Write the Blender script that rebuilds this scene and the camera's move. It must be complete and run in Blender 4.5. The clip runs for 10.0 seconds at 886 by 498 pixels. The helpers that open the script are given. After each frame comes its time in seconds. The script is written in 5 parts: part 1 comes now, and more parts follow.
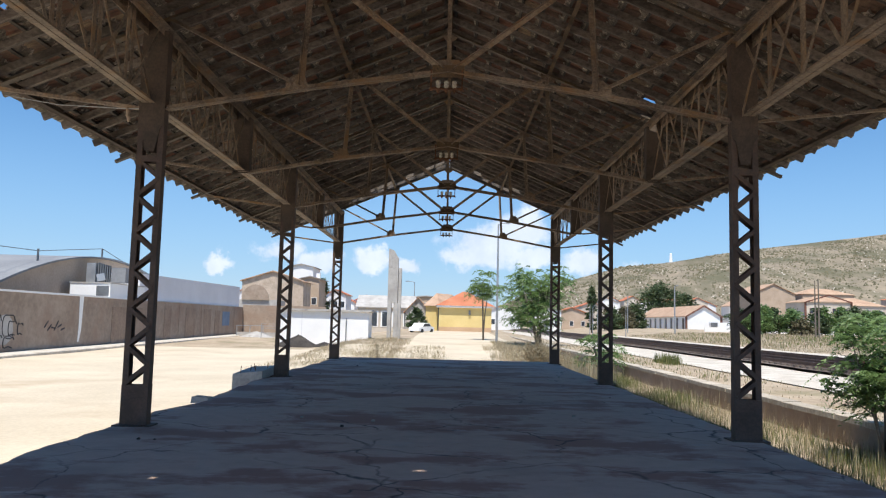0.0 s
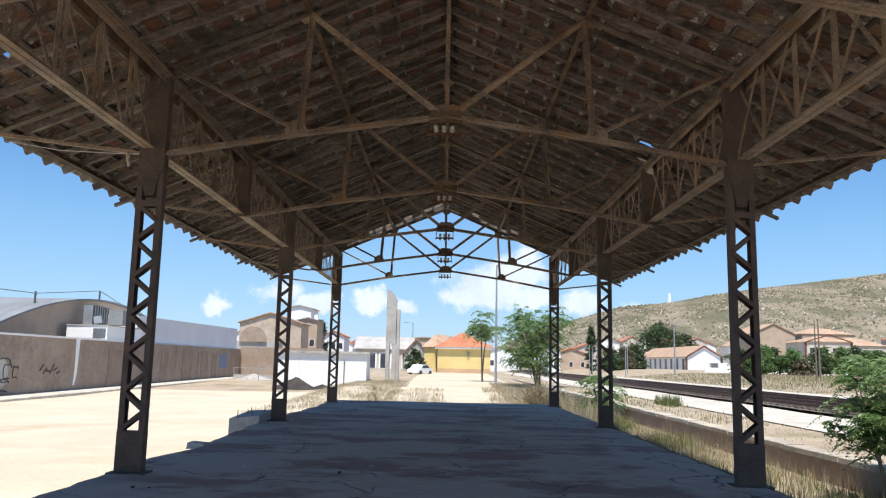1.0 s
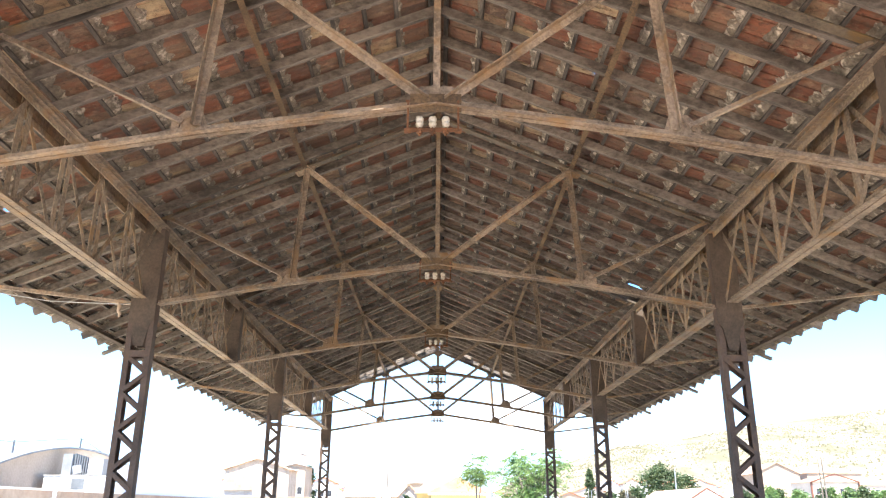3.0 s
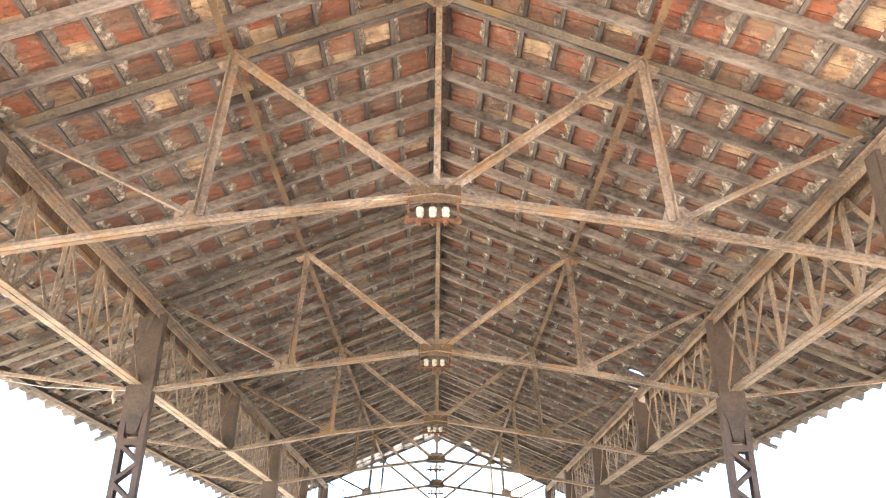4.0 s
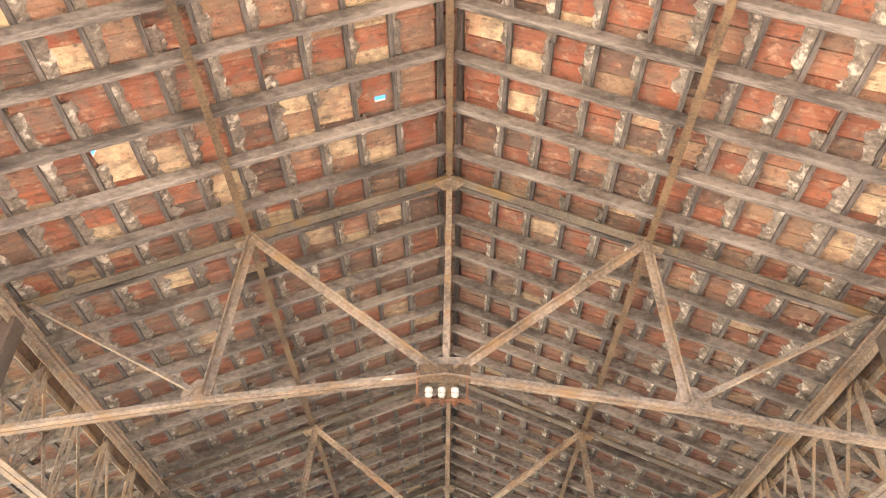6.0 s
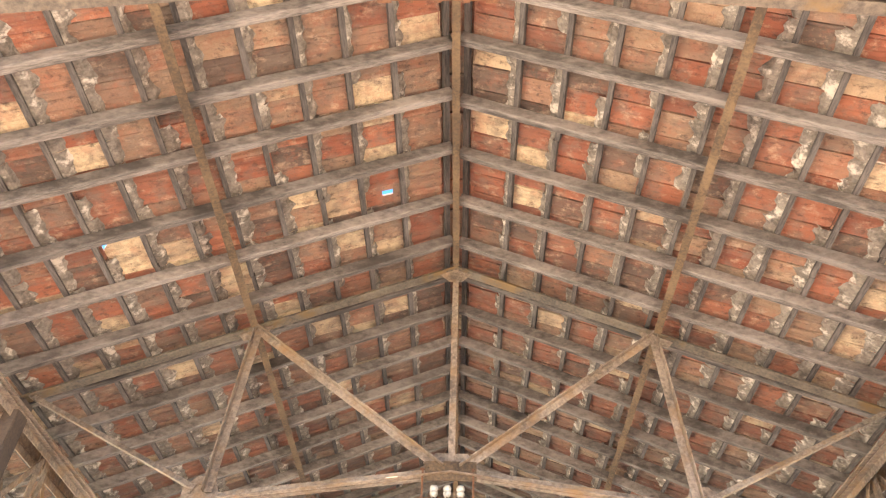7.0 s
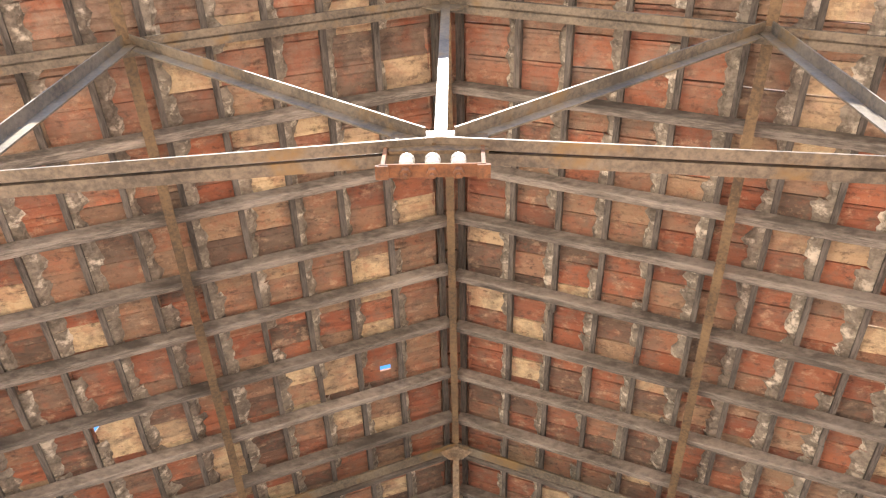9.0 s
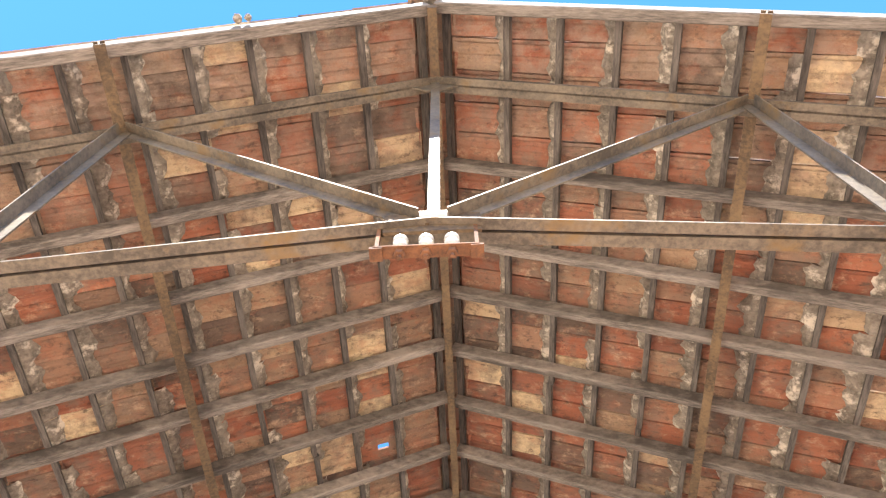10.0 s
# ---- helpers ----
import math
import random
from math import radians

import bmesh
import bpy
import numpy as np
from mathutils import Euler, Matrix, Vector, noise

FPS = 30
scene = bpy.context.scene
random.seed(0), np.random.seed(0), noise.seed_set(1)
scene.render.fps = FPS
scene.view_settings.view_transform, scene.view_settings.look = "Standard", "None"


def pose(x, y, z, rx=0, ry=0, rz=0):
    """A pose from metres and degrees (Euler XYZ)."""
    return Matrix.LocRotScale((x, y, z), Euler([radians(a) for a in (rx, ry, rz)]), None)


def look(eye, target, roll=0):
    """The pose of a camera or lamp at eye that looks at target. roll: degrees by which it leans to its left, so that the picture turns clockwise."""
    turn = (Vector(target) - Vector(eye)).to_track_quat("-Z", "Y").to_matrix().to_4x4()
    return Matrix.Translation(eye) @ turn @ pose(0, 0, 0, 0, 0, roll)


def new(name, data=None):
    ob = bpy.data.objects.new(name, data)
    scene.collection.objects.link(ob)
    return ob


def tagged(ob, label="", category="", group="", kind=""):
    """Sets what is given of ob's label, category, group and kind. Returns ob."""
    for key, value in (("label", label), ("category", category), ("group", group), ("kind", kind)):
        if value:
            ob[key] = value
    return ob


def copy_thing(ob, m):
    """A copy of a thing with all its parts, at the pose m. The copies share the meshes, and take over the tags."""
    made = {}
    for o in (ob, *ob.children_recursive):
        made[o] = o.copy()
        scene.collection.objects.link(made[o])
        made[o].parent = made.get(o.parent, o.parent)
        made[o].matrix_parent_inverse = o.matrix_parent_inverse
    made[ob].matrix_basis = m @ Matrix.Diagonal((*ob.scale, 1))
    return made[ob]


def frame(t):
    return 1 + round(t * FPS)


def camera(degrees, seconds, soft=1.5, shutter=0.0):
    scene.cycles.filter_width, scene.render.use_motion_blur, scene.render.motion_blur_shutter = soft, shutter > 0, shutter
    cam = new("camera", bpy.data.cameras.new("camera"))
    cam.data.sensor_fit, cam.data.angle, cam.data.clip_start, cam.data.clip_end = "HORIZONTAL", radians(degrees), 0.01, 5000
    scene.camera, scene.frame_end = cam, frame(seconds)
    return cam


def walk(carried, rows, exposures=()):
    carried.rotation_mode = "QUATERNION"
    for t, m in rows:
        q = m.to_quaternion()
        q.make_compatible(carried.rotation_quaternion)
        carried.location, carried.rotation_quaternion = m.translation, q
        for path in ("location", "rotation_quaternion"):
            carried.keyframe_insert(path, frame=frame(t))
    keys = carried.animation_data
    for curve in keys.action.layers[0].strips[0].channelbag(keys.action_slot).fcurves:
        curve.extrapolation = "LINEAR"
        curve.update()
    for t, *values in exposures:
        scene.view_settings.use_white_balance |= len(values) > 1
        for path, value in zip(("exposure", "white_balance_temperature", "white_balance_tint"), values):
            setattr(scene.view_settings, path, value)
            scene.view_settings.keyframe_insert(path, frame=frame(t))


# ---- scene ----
cam = camera(60.4, 10.0, 1.2)
PATH = [
    (0, (0.044, -1.168, 1.374), (0.031, 0.823, 1.563), 1.4),
    (0.5, (0.04, -1.173, 1.388), (0.028, 0.813, 1.62), 1.3),
    (1, (0.042, -1.172, 1.408), (0.031, 0.806, 1.703), 1.2),
    (1.5, (0.034, -1.167, 1.44), (0.03, 0.8, 1.801), 0.9),
    (2, (0.033, -1.174, 1.461), (0.035, 0.774, 1.915), 0.6),
    (3.5, (0.047, -1.218, 1.537), (0.053, 0.638, 2.282), 0.4),
    (4, (0.039, -1.233, 1.568), (0.045, 0.581, 2.412), 0.6),
    (4.5, (0.039, -1.246, 1.578), (0.041, 0.52, 2.515), 0.8),
    (5, (0.047, -1.27, 1.606), (0.041, 0.442, 2.641), 0.9),
    (5.5, (0.05, -1.285, 1.627), (0.033, 0.369, 2.752), 1.0),
    (7, (0.083, -1.416, 1.752), (0.026, 0.044, 3.117), 2.3),
    (7.5, (0.081, -1.393, 1.716), (0.017, -0.019, 3.168), 2.4),
    (8, (0.095, -1.395, 1.734), (0.024, -0.117, 3.271), 2.8),
    (8.5, (0.074, -1.385, 1.715), (0.015, -0.195, 3.322), 2.1),
    (9, (0.085, -1.405, 1.682), (0.035, -0.303, 3.351), 1.4),
    (9.5, (0.092, -1.429, 1.695), (0.05, -0.414, 3.418), 0.6),
    (10, (0.089, -1.443, 1.704), (0.056, -0.496, 3.465), -0.6),
]
EXPOSURES = [(0, 0.6), (1.2, 0.75), (2.0, 1.1), (3.3, 2.95), (4.0, 3.43), (5.5, 3.42), (7.5, 3.0), (10, 2.5)]
walk(cam, [(t, look(eye, target, roll)) for t, eye, target, roll in PATH], EXPOSURES)

# ---------------------------------------------------------------- light
SUN_EL, SUN_AZ = radians(67), radians(189)   # azimuth from +y towards +x


def build_world():
    w = bpy.data.worlds.new("sky")
    scene.world = w
    w.use_nodes = True
    nt = w.node_tree
    nt.nodes.clear()
    N, L = nt.nodes.new, nt.links.new
    out, bg = N("ShaderNodeOutputWorld"), N("ShaderNodeBackground")
    sky = N("ShaderNodeTexSky")
    sky.sky_type, sky.sun_disc = "NISHITA", False
    sky.sun_elevation, sky.sun_rotation = SUN_EL, SUN_AZ
    sky.altitude, sky.air_density, sky.dust_density, sky.ozone_density = 600, 1.0, 0.0, 3.0
    bg.inputs["Strength"].default_value = 0.11
    tc = N("ShaderNodeTexCoord")
    noise_n = N("ShaderNodeTexNoise")
    noise_n.inputs["Scale"].default_value, noise_n.inputs["Detail"].default_value = 16, 7
    noise_n.inputs["Roughness"].default_value = 0.6
    L(tc.outputs["Generated"], noise_n.inputs["Vector"])
    warp = N("ShaderNodeVectorMath")
    warp.operation = "MULTIPLY_ADD"
    warp.inputs[1].default_value = (0.07, 0.0, 0.06)
    wn = N("ShaderNodeTexNoise")
    wn.inputs["Scale"].default_value, wn.inputs["Detail"].default_value, wn.inputs["Roughness"].default_value = 22, 8, 0.62
    L(tc.outputs["Generated"], wn.inputs["Vector"])
    cen = N("ShaderNodeVectorMath")
    cen.operation = "SUBTRACT"
    cen.inputs[1].default_value = (0.5, 0.5, 0.5)
    L(wn.outputs["Color"], cen.inputs[0])
    L(cen.outputs[0], warp.inputs[0])
    L(tc.outputs["Generated"], warp.inputs[2])
    # banks of cumulus low over the horizon: direction and half width
    banks = [(0.050, 1, 0.098, 0.085), (0.095, 1, 0.122, 0.075), (0.020, 1, 0.085, 0.055), (0.11, 1, 0.085, 0.050), (0.182, 1, 0.084, 0.052), (0.235, 1, 0.070, 0.036),
             (-0.215, 1, 0.086, 0.046), (-0.17, 1, 0.072, 0.044), (-0.10, 1, 0.075, 0.044), (-0.05, 1, 0.072, 0.036), (-0.305, 1, 0.068, 0.032)]
    last = None
    for x, y, z, r in banks:
        d = Vector((x, y, z)).normalized()
        sub = N("ShaderNodeVectorMath")
        sub.operation = "SUBTRACT"
        sub.inputs[1].default_value = d
        L(warp.outputs[0], sub.inputs[0])
        sq = N("ShaderNodeVectorMath")
        sq.operation = "MULTIPLY"
        sq.inputs[1].default_value = (1, 1, 1.9)
        L(sub.outputs[0], sq.inputs[0])
        ln = N("ShaderNodeVectorMath")
        ln.operation = "LENGTH"
        L(sq.outputs[0], ln.inputs[0])
        mr = N("ShaderNodeMapRange")
        mr.inputs[1].default_value, mr.inputs[2].default_value = r, 0.0
        L(ln.outputs["Value"], mr.inputs[0])
        if last is None:
            last = mr.outputs[0]
        else:
            mx = N("ShaderNodeMath")
            mx.operation = "MAXIMUM"
            L(last, mx.inputs[0])
            L(mr.outputs[0], mx.inputs[1])
            last = mx.outputs[0]
    mul = N("ShaderNodeMath")
    mul.operation = "MULTIPLY_ADD"
    mul.inputs[1].default_value = 1.5
    L(noise_n.outputs[0], mul.inputs[0])
    L(last, mul.inputs[2])
    ramp = N("ShaderNodeMapRange")
    ramp.interpolation_type = "SMOOTHSTEP"
    ramp.inputs[1].default_value, ramp.inputs[2].default_value = 0.98, 1.42
    L(mul.outputs[0], ramp.inputs[0])
    gate = N("ShaderNodeMath")
    gate.operation = "MULTIPLY"
    near = N("ShaderNodeMath")
    near.operation = "GREATER_THAN"
    near.inputs[1].default_value = 0.0
    L(last, near.inputs[0])
    L(ramp.outputs[0], gate.inputs[0])
    L(near.outputs[0], gate.inputs[1])
    mix = N("ShaderNodeMix")
    mix.data_type = "RGBA"
    L(gate.outputs[0], mix.inputs[0])
    hsv = N("ShaderNodeHueSaturation")
    hsv.inputs["Saturation"].default_value, hsv.inputs["Value"].default_value = 1.24, 0.90
    L(sky.outputs[0], hsv.inputs["Color"])
    sep = N("ShaderNodeSeparateXYZ")
    L(tc.outputs["Generated"], sep.inputs[0])
    low = N("ShaderNodeMapRange")
    low.interpolation_type = "SMOOTHSTEP"
    low.inputs[1].default_value, low.inputs[2].default_value, low.inputs[3].default_value, low.inputs[4].default_value = 0.0, 0.32, 0.7, 0.0
    L(sep.outputs["Z"], low.inputs[0])
    blue = N("ShaderNodeMix")
    blue.data_type = "RGBA"
    L(low.outputs[0], blue.inputs[0])
    L(hsv.outputs[0], blue.inputs[6])
    blue.inputs[7].default_value = (1.75, 3.05, 5.0, 1)
    L(blue.outputs[2], mix.inputs[6])
    shade = N("ShaderNodeMix")
    shade.data_type = "RGBA"
    L(noise_n.outputs[0], shade.inputs[0])
    shade.inputs[6].default_value, shade.inputs[7].default_value = (2.9, 3.8, 5.2, 1), (6.6, 7.0, 7.6, 1)
    L(shade.outputs[2], mix.inputs[7])
    L(mix.outputs[2], bg.inputs["Color"])
    L(bg.outputs[0], out.inputs[0])


build_world()
sun = new("sun", bpy.data.lights.new("sun", "SUN"))
sun.data.energy, sun.data.angle, sun.data.color = 4.0, radians(0.53), (1.0, 0.955, 0.88)
sun.matrix_world = look((0, 0, 0), (-math.sin(SUN_AZ) * math.cos(SUN_EL), -math.cos(SUN_AZ) * math.cos(SUN_EL), -math.sin(SUN_EL)))


# ---------------------------------------------------------------- materials
def ramp_into(nt, fac, stops):
    r = nt.nodes.new("ShaderNodeValToRGB")
    while len(r.color_ramp.elements) < len(stops):
        r.color_ramp.elements.new(0.5)
    for e, (p, c) in zip(r.color_ramp.elements, stops):
        e.position, e.color = p, (*c, 1)
    nt.links.new(fac, r.inputs[0])
    return r.outputs[0]


def noise_out(nt, scale, detail=6, rough=0.6, stretch=(1, 1, 1), vector=None):
    g = vector or nt.nodes.new("ShaderNodeNewGeometry").outputs["Position"]
    m = nt.nodes.new("ShaderNodeMapping")
    m.inputs["Scale"].default_value = stretch
    nt.links.new(g, m.inputs[0])
    n = nt.nodes.new("ShaderNodeTexNoise")
    n.inputs["Scale"].default_value, n.inputs["Detail"].default_value, n.inputs["Roughness"].default_value = scale, detail, rough
    nt.links.new(m.outputs[0], n.inputs["Vector"])
    return n.outputs[0]


def mixed(nt, fac, a, b, mode="MIX"):
    m = nt.nodes.new("ShaderNodeMix")
    m.data_type, m.blend_type = "RGBA", mode
    for sock, v in ((m.inputs[0], fac), (m.inputs[6], a), (m.inputs[7], b)):
        if isinstance(v, (int, float)):
            sock.default_value = v
        elif isinstance(v, tuple):
            sock.default_value = (*v, 1)
        else:
            nt.links.new(v, sock)
    return m.outputs[2]


def map_range(nt, v, a, b, c=0.0, d=1.0):
    m = nt.nodes.new("ShaderNodeMapRange")
    for k, x in enumerate((a, b, c, d)):
        m.inputs[k + 1].default_value = x
    nt.links.new(v, m.inputs[0])
    return m.outputs[0]


def start_mat(name):
    m = bpy.data.materials.new(name)
    m.use_nodes = True
    nt = m.node_tree
    return m, nt, nt.nodes["Principled BSDF"]


def bumped(nt, bsdf, height, strength, distance):
    b = nt.nodes.new("ShaderNodeBump")
    b.inputs["Strength"].default_value, b.inputs["Distance"].default_value = strength, distance
    nt.links.new(height, b.inputs["Height"])
    nt.links.new(b.outputs[0], bsdf.inputs["Normal"])


def surface(name, dark, light, scale=3.0, fine=40.0, rough=0.85, metal=0.0, bump=0.4, dist=0.01, stretch=(1, 1, 1), patch=None,
            patch_scale=1.0, patch_lo=0.58, patch_hi=0.66, vary=0.0):
    """Two scales of variation between two colours, an optional third colour in patches, and relief."""
    m, nt, bsdf = start_mat(name)
    big, small = noise_out(nt, scale, 5, 0.6, stretch), noise_out(nt, fine, 6, 0.65, stretch)
    add = nt.nodes.new("ShaderNodeMath")
    add.operation = "MULTIPLY_ADD"
    add.inputs[1].default_value = 0.5
    nt.links.new(small, add.inputs[0])
    half = nt.nodes.new("ShaderNodeMath")
    half.operation = "MULTIPLY"
    half.inputs[1].default_value = 0.5
    nt.links.new(big, half.inputs[0])
    nt.links.new(half.outputs[0], add.inputs[2])
    col = ramp_into(nt, add.outputs[0], [(0.40, dark), (0.60, light)])
    if patch:
        p = noise_out(nt, patch_scale, 7, 0.65, stretch)
        col = mixed(nt, map_range(nt, p, patch_lo, patch_hi), col, patch)
    if vary:
        o = nt.nodes.new("ShaderNodeObjectInfo").outputs["Random"]
        hsv = nt.nodes.new("ShaderNodeHueSaturation")
        nt.links.new(map_range(nt, o, 0, 1, 1 - vary, 1 + vary), hsv.inputs["Value"])
        nt.links.new(col, hsv.inputs["Color"])
        col = hsv.outputs[0]
    nt.links.new(col, bsdf.inputs["Base Color"])
    nt.links.new(map_range(nt, small, 0.3, 0.7, max(0.05, rough - 0.12), min(1, rough + 0.1)), bsdf.inputs["Roughness"])
    bsdf.inputs["Metallic"].default_value = metal
    if bump:
        bumped(nt, bsdf, add.outputs[0], bump, dist)
    return m


def tile_material():
    m, nt, bsdf = start_mat("clay_tile")
    a = nt.nodes.new("ShaderNodeObjectInfo").outputs["Random"]
    b = nt.nodes.new("ShaderNodeNewGeometry").outputs["Random Per Island"]
    s = nt.nodes.new("ShaderNodeMath")
    nt.links.new(a, s.inputs[0])
    nt.links.new(b, s.inputs[1])
    f = nt.nodes.new("ShaderNodeMath")
    f.operation = "FRACT"
    nt.links.new(s.outputs[0], f.inputs[0])
    col = ramp_into(nt, f.outputs[0], [(0.0, (0.10, 0.07, 0.052)), (0.12, (0.15, 0.10, 0.072)), (0.17, (0.24, 0.082, 0.046)), (0.34, (0.36, 0.135, 0.072)), (0.48, (0.25, 0.10, 0.06)),
                                       (0.60, (0.35, 0.19, 0.115)), (0.74, (0.22, 0.135, 0.09)), (0.87, (0.37, 0.245, 0.15)), (0.94, (0.60, 0.46, 0.28))])
    blotch = noise_out(nt, 6.0, 6, 0.7)
    col = mixed(nt, map_range(nt, blotch, 0.40, 0.52, 0.42, 0.0), col, (0.34, 0.12, 0.065))
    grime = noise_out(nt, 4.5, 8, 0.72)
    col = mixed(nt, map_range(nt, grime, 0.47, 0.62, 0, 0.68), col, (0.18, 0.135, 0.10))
    streak = noise_out(nt, 9, 9, 0.72, (0.9, 1.25, 0.9))
    col = mixed(nt, map_range(nt, streak, 0.54, 0.70, 0, 0.62), col, (0.58, 0.41, 0.27))
    dark = noise_out(nt, 14, 8, 0.75, (0.8, 1.2, 0.8))
    col = mixed(nt, map_range(nt, dark, 0.53, 0.65, 0, 0.72), col, (0.06, 0.042, 0.032))
    speck = noise_out(nt, 70, 4, 0.6)
    col = mixed(nt, map_range(nt, speck, 0.58, 0.72, 0, 0.35), col, (0.10, 0.06, 0.045))
    # pale grey tan mixed over the tiles of the open end, broken by noise
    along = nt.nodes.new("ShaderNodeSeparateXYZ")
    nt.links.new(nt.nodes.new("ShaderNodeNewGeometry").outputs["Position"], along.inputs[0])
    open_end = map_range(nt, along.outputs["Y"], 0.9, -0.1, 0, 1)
    pale_mix = nt.nodes.new("ShaderNodeMath")
    pale_mix.operation = "MULTIPLY"
    nt.links.new(open_end, pale_mix.inputs[0])
    nt.links.new(map_range(nt, noise_out(nt, 8, 7, 0.7), 0.40, 0.62, 0.02, 0.62), pale_mix.inputs[1])
    col = mixed(nt, pale_mix.outputs[0], col, (0.36, 0.27, 0.205))
    # shade of the inner bays put into the tile colour, deepening from y 3 to 8
    inner_shade = nt.nodes.new("ShaderNodeMath")
    inner_shade.operation = "MULTIPLY"
    nt.links.new(map_range(nt, along.outputs["Y"], 3.0, 8.0, 0, 1), inner_shade.inputs[0])
    nt.links.new(map_range(nt, noise_out(nt, 1.3, 7, 0.7), 0.34, 0.62, 0.85, 0.35), inner_shade.inputs[1])
    col = mixed(nt, inner_shade.outputs[0], col, (0.125, 0.082, 0.062))
    nt.links.new(col, bsdf.inputs["Base Color"])
    bsdf.inputs["Roughness"].default_value = 0.9
    place = nt.nodes.new("ShaderNodeNewGeometry").outputs["Position"]
    waves = []
    for turn in (38, -38):
        m2 = nt.nodes.new("ShaderNodeMapping")
        m2.inputs["Rotation"].default_value = (0, 0, radians(turn))
        nt.links.new(place, m2.inputs[0])
        wave = nt.nodes.new("ShaderNodeTexWave")
        wave.inputs["Scale"].default_value, wave.inputs["Distortion"].default_value = 11.0, 0.6
        nt.links.new(m2.outputs[0], wave.inputs["Vector"])
        waves.append(wave.outputs["Fac"])
    cross = nt.nodes.new("ShaderNodeMath")
    cross.operation = "MAXIMUM"
    nt.links.new(waves[0], cross.inputs[0])
    nt.links.new(waves[1], cross.inputs[1])
    tooled = nt.nodes.new("ShaderNodeMath")
    tooled.operation = "MULTIPLY_ADD"
    nt.links.new(cross.outputs[0], tooled.inputs[0])
    nt.links.new(map_range(nt, f.outputs[0], 0.55, 0.60, 0.0, 0.10), tooled.inputs[1])
    nt.links.new(streak, tooled.inputs[2])
    bumped(nt, bsdf, tooled.outputs[0], 0.7, 0.02)
    return m


def dock_material():
    m, nt, bsdf = start_mat("dock_concrete")
    big, mid, fine = noise_out(nt, 0.7, 6), noise_out(nt, 4, 6), noise_out(nt, 60, 5)
    col = ramp_into(nt, mid, [(0.3, (0.50, 0.37, 0.295)), (0.7, (0.60, 0.45, 0.355))])
    red = noise_out(nt, 0.55, 8, 0.68, (0.8, 1.3, 1))
    col = mixed(nt, map_range(nt, red, 0.49, 0.56, 0, 0.8), col, (0.30, 0.15, 0.112))
    pale = noise_out(nt, 0.9, 7, 0.66, (1, 1, 1.7))
    col = mixed(nt, map_range(nt, pale, 0.60, 0.66, 0, 0.6), col, (0.54, 0.45, 0.385))
    dark = noise_out(nt, 0.42, 5, 0.6, (1.0, 1.1, 2.3))
    col = mixed(nt, map_range(nt, dark, 0.55, 0.64, 0, 0.4), col, (0.27, 0.195, 0.155))
    pos = nt.nodes.new("ShaderNodeNewGeometry").outputs["Position"]
    wob = nt.nodes.new("ShaderNodeTexNoise")
    wob.inputs["Scale"].default_value = 2.5
    nt.links.new(pos, wob.inputs["Vector"])
    off = nt.nodes.new("ShaderNodeVectorMath")
    off.operation = "MULTIPLY_ADD"
    off.inputs[1].default_value = (0.45, 0.45, 0)
    nt.links.new(wob.outputs["Color"], off.inputs[0])
    nt.links.new(pos, off.inputs[2])
    vor = nt.nodes.new("ShaderNodeTexVoronoi")
    vor.feature, vor.inputs["Scale"].default_value = "DISTANCE_TO_EDGE", 0.55
    nt.links.new(off.outputs[0], vor.inputs["Vector"])
    crack = map_range(nt, vor.outputs["Distance"], 0.0, 0.012, 1, 0)
    gate = map_range(nt, big, 0.42, 0.55)
    both = nt.nodes.new("ShaderNodeMath")
    both.operation = "MULTIPLY"
    nt.links.new(crack, both.inputs[0])
    nt.links.new(gate, both.inputs[1])
    col = mixed(nt, both.outputs[0], col, (0.06, 0.055, 0.05))
    nt.links.new(col, bsdf.inputs["Base Color"])
    bsdf.inputs["Roughness"].default_value = 0.9
    hsum = nt.nodes.new("ShaderNodeMath")
    hsum.operation = "SUBTRACT"
    nt.links.new(mid, hsum.inputs[0])
    nt.links.new(both.outputs[0], hsum.inputs[1])
    bumped(nt, bsdf, hsum.outputs[0], 0.35, 0.015)
    return m


def island_material(name, stops, rough=0.7, trans=0.0):
    """Foliage, blades and scattered stuff: a colour for each island."""
    m, nt, bsdf = start_mat(name)
    b = nt.nodes.new("ShaderNodeNewGeometry").outputs["Random Per Island"]
    col = ramp_into(nt, b, stops)
    n = noise_out(nt, 2.0, 4)
    col = mixed(nt, map_range(nt, n, 0.35, 0.7, 0, 0.3), col, tuple(c * 0.7 for c in stops[0][1]))
    nt.links.new(col, bsdf.inputs["Base Color"])
    bsdf.inputs["Roughness"].default_value = rough
    if trans:
        t = nt.nodes.new("ShaderNodeBsdfTranslucent")
        nt.links.new(col, t.inputs[0])
        mx = nt.nodes.new("ShaderNodeMixShader")
        mx.inputs[0].default_value = trans
        nt.links.new(bsdf.outputs[0], mx.inputs[1])
        nt.links.new(t.outputs[0], mx.inputs[2])
        nt.links.new(mx.outputs[0], nt.nodes["Material Output"].inputs[0])
    return m


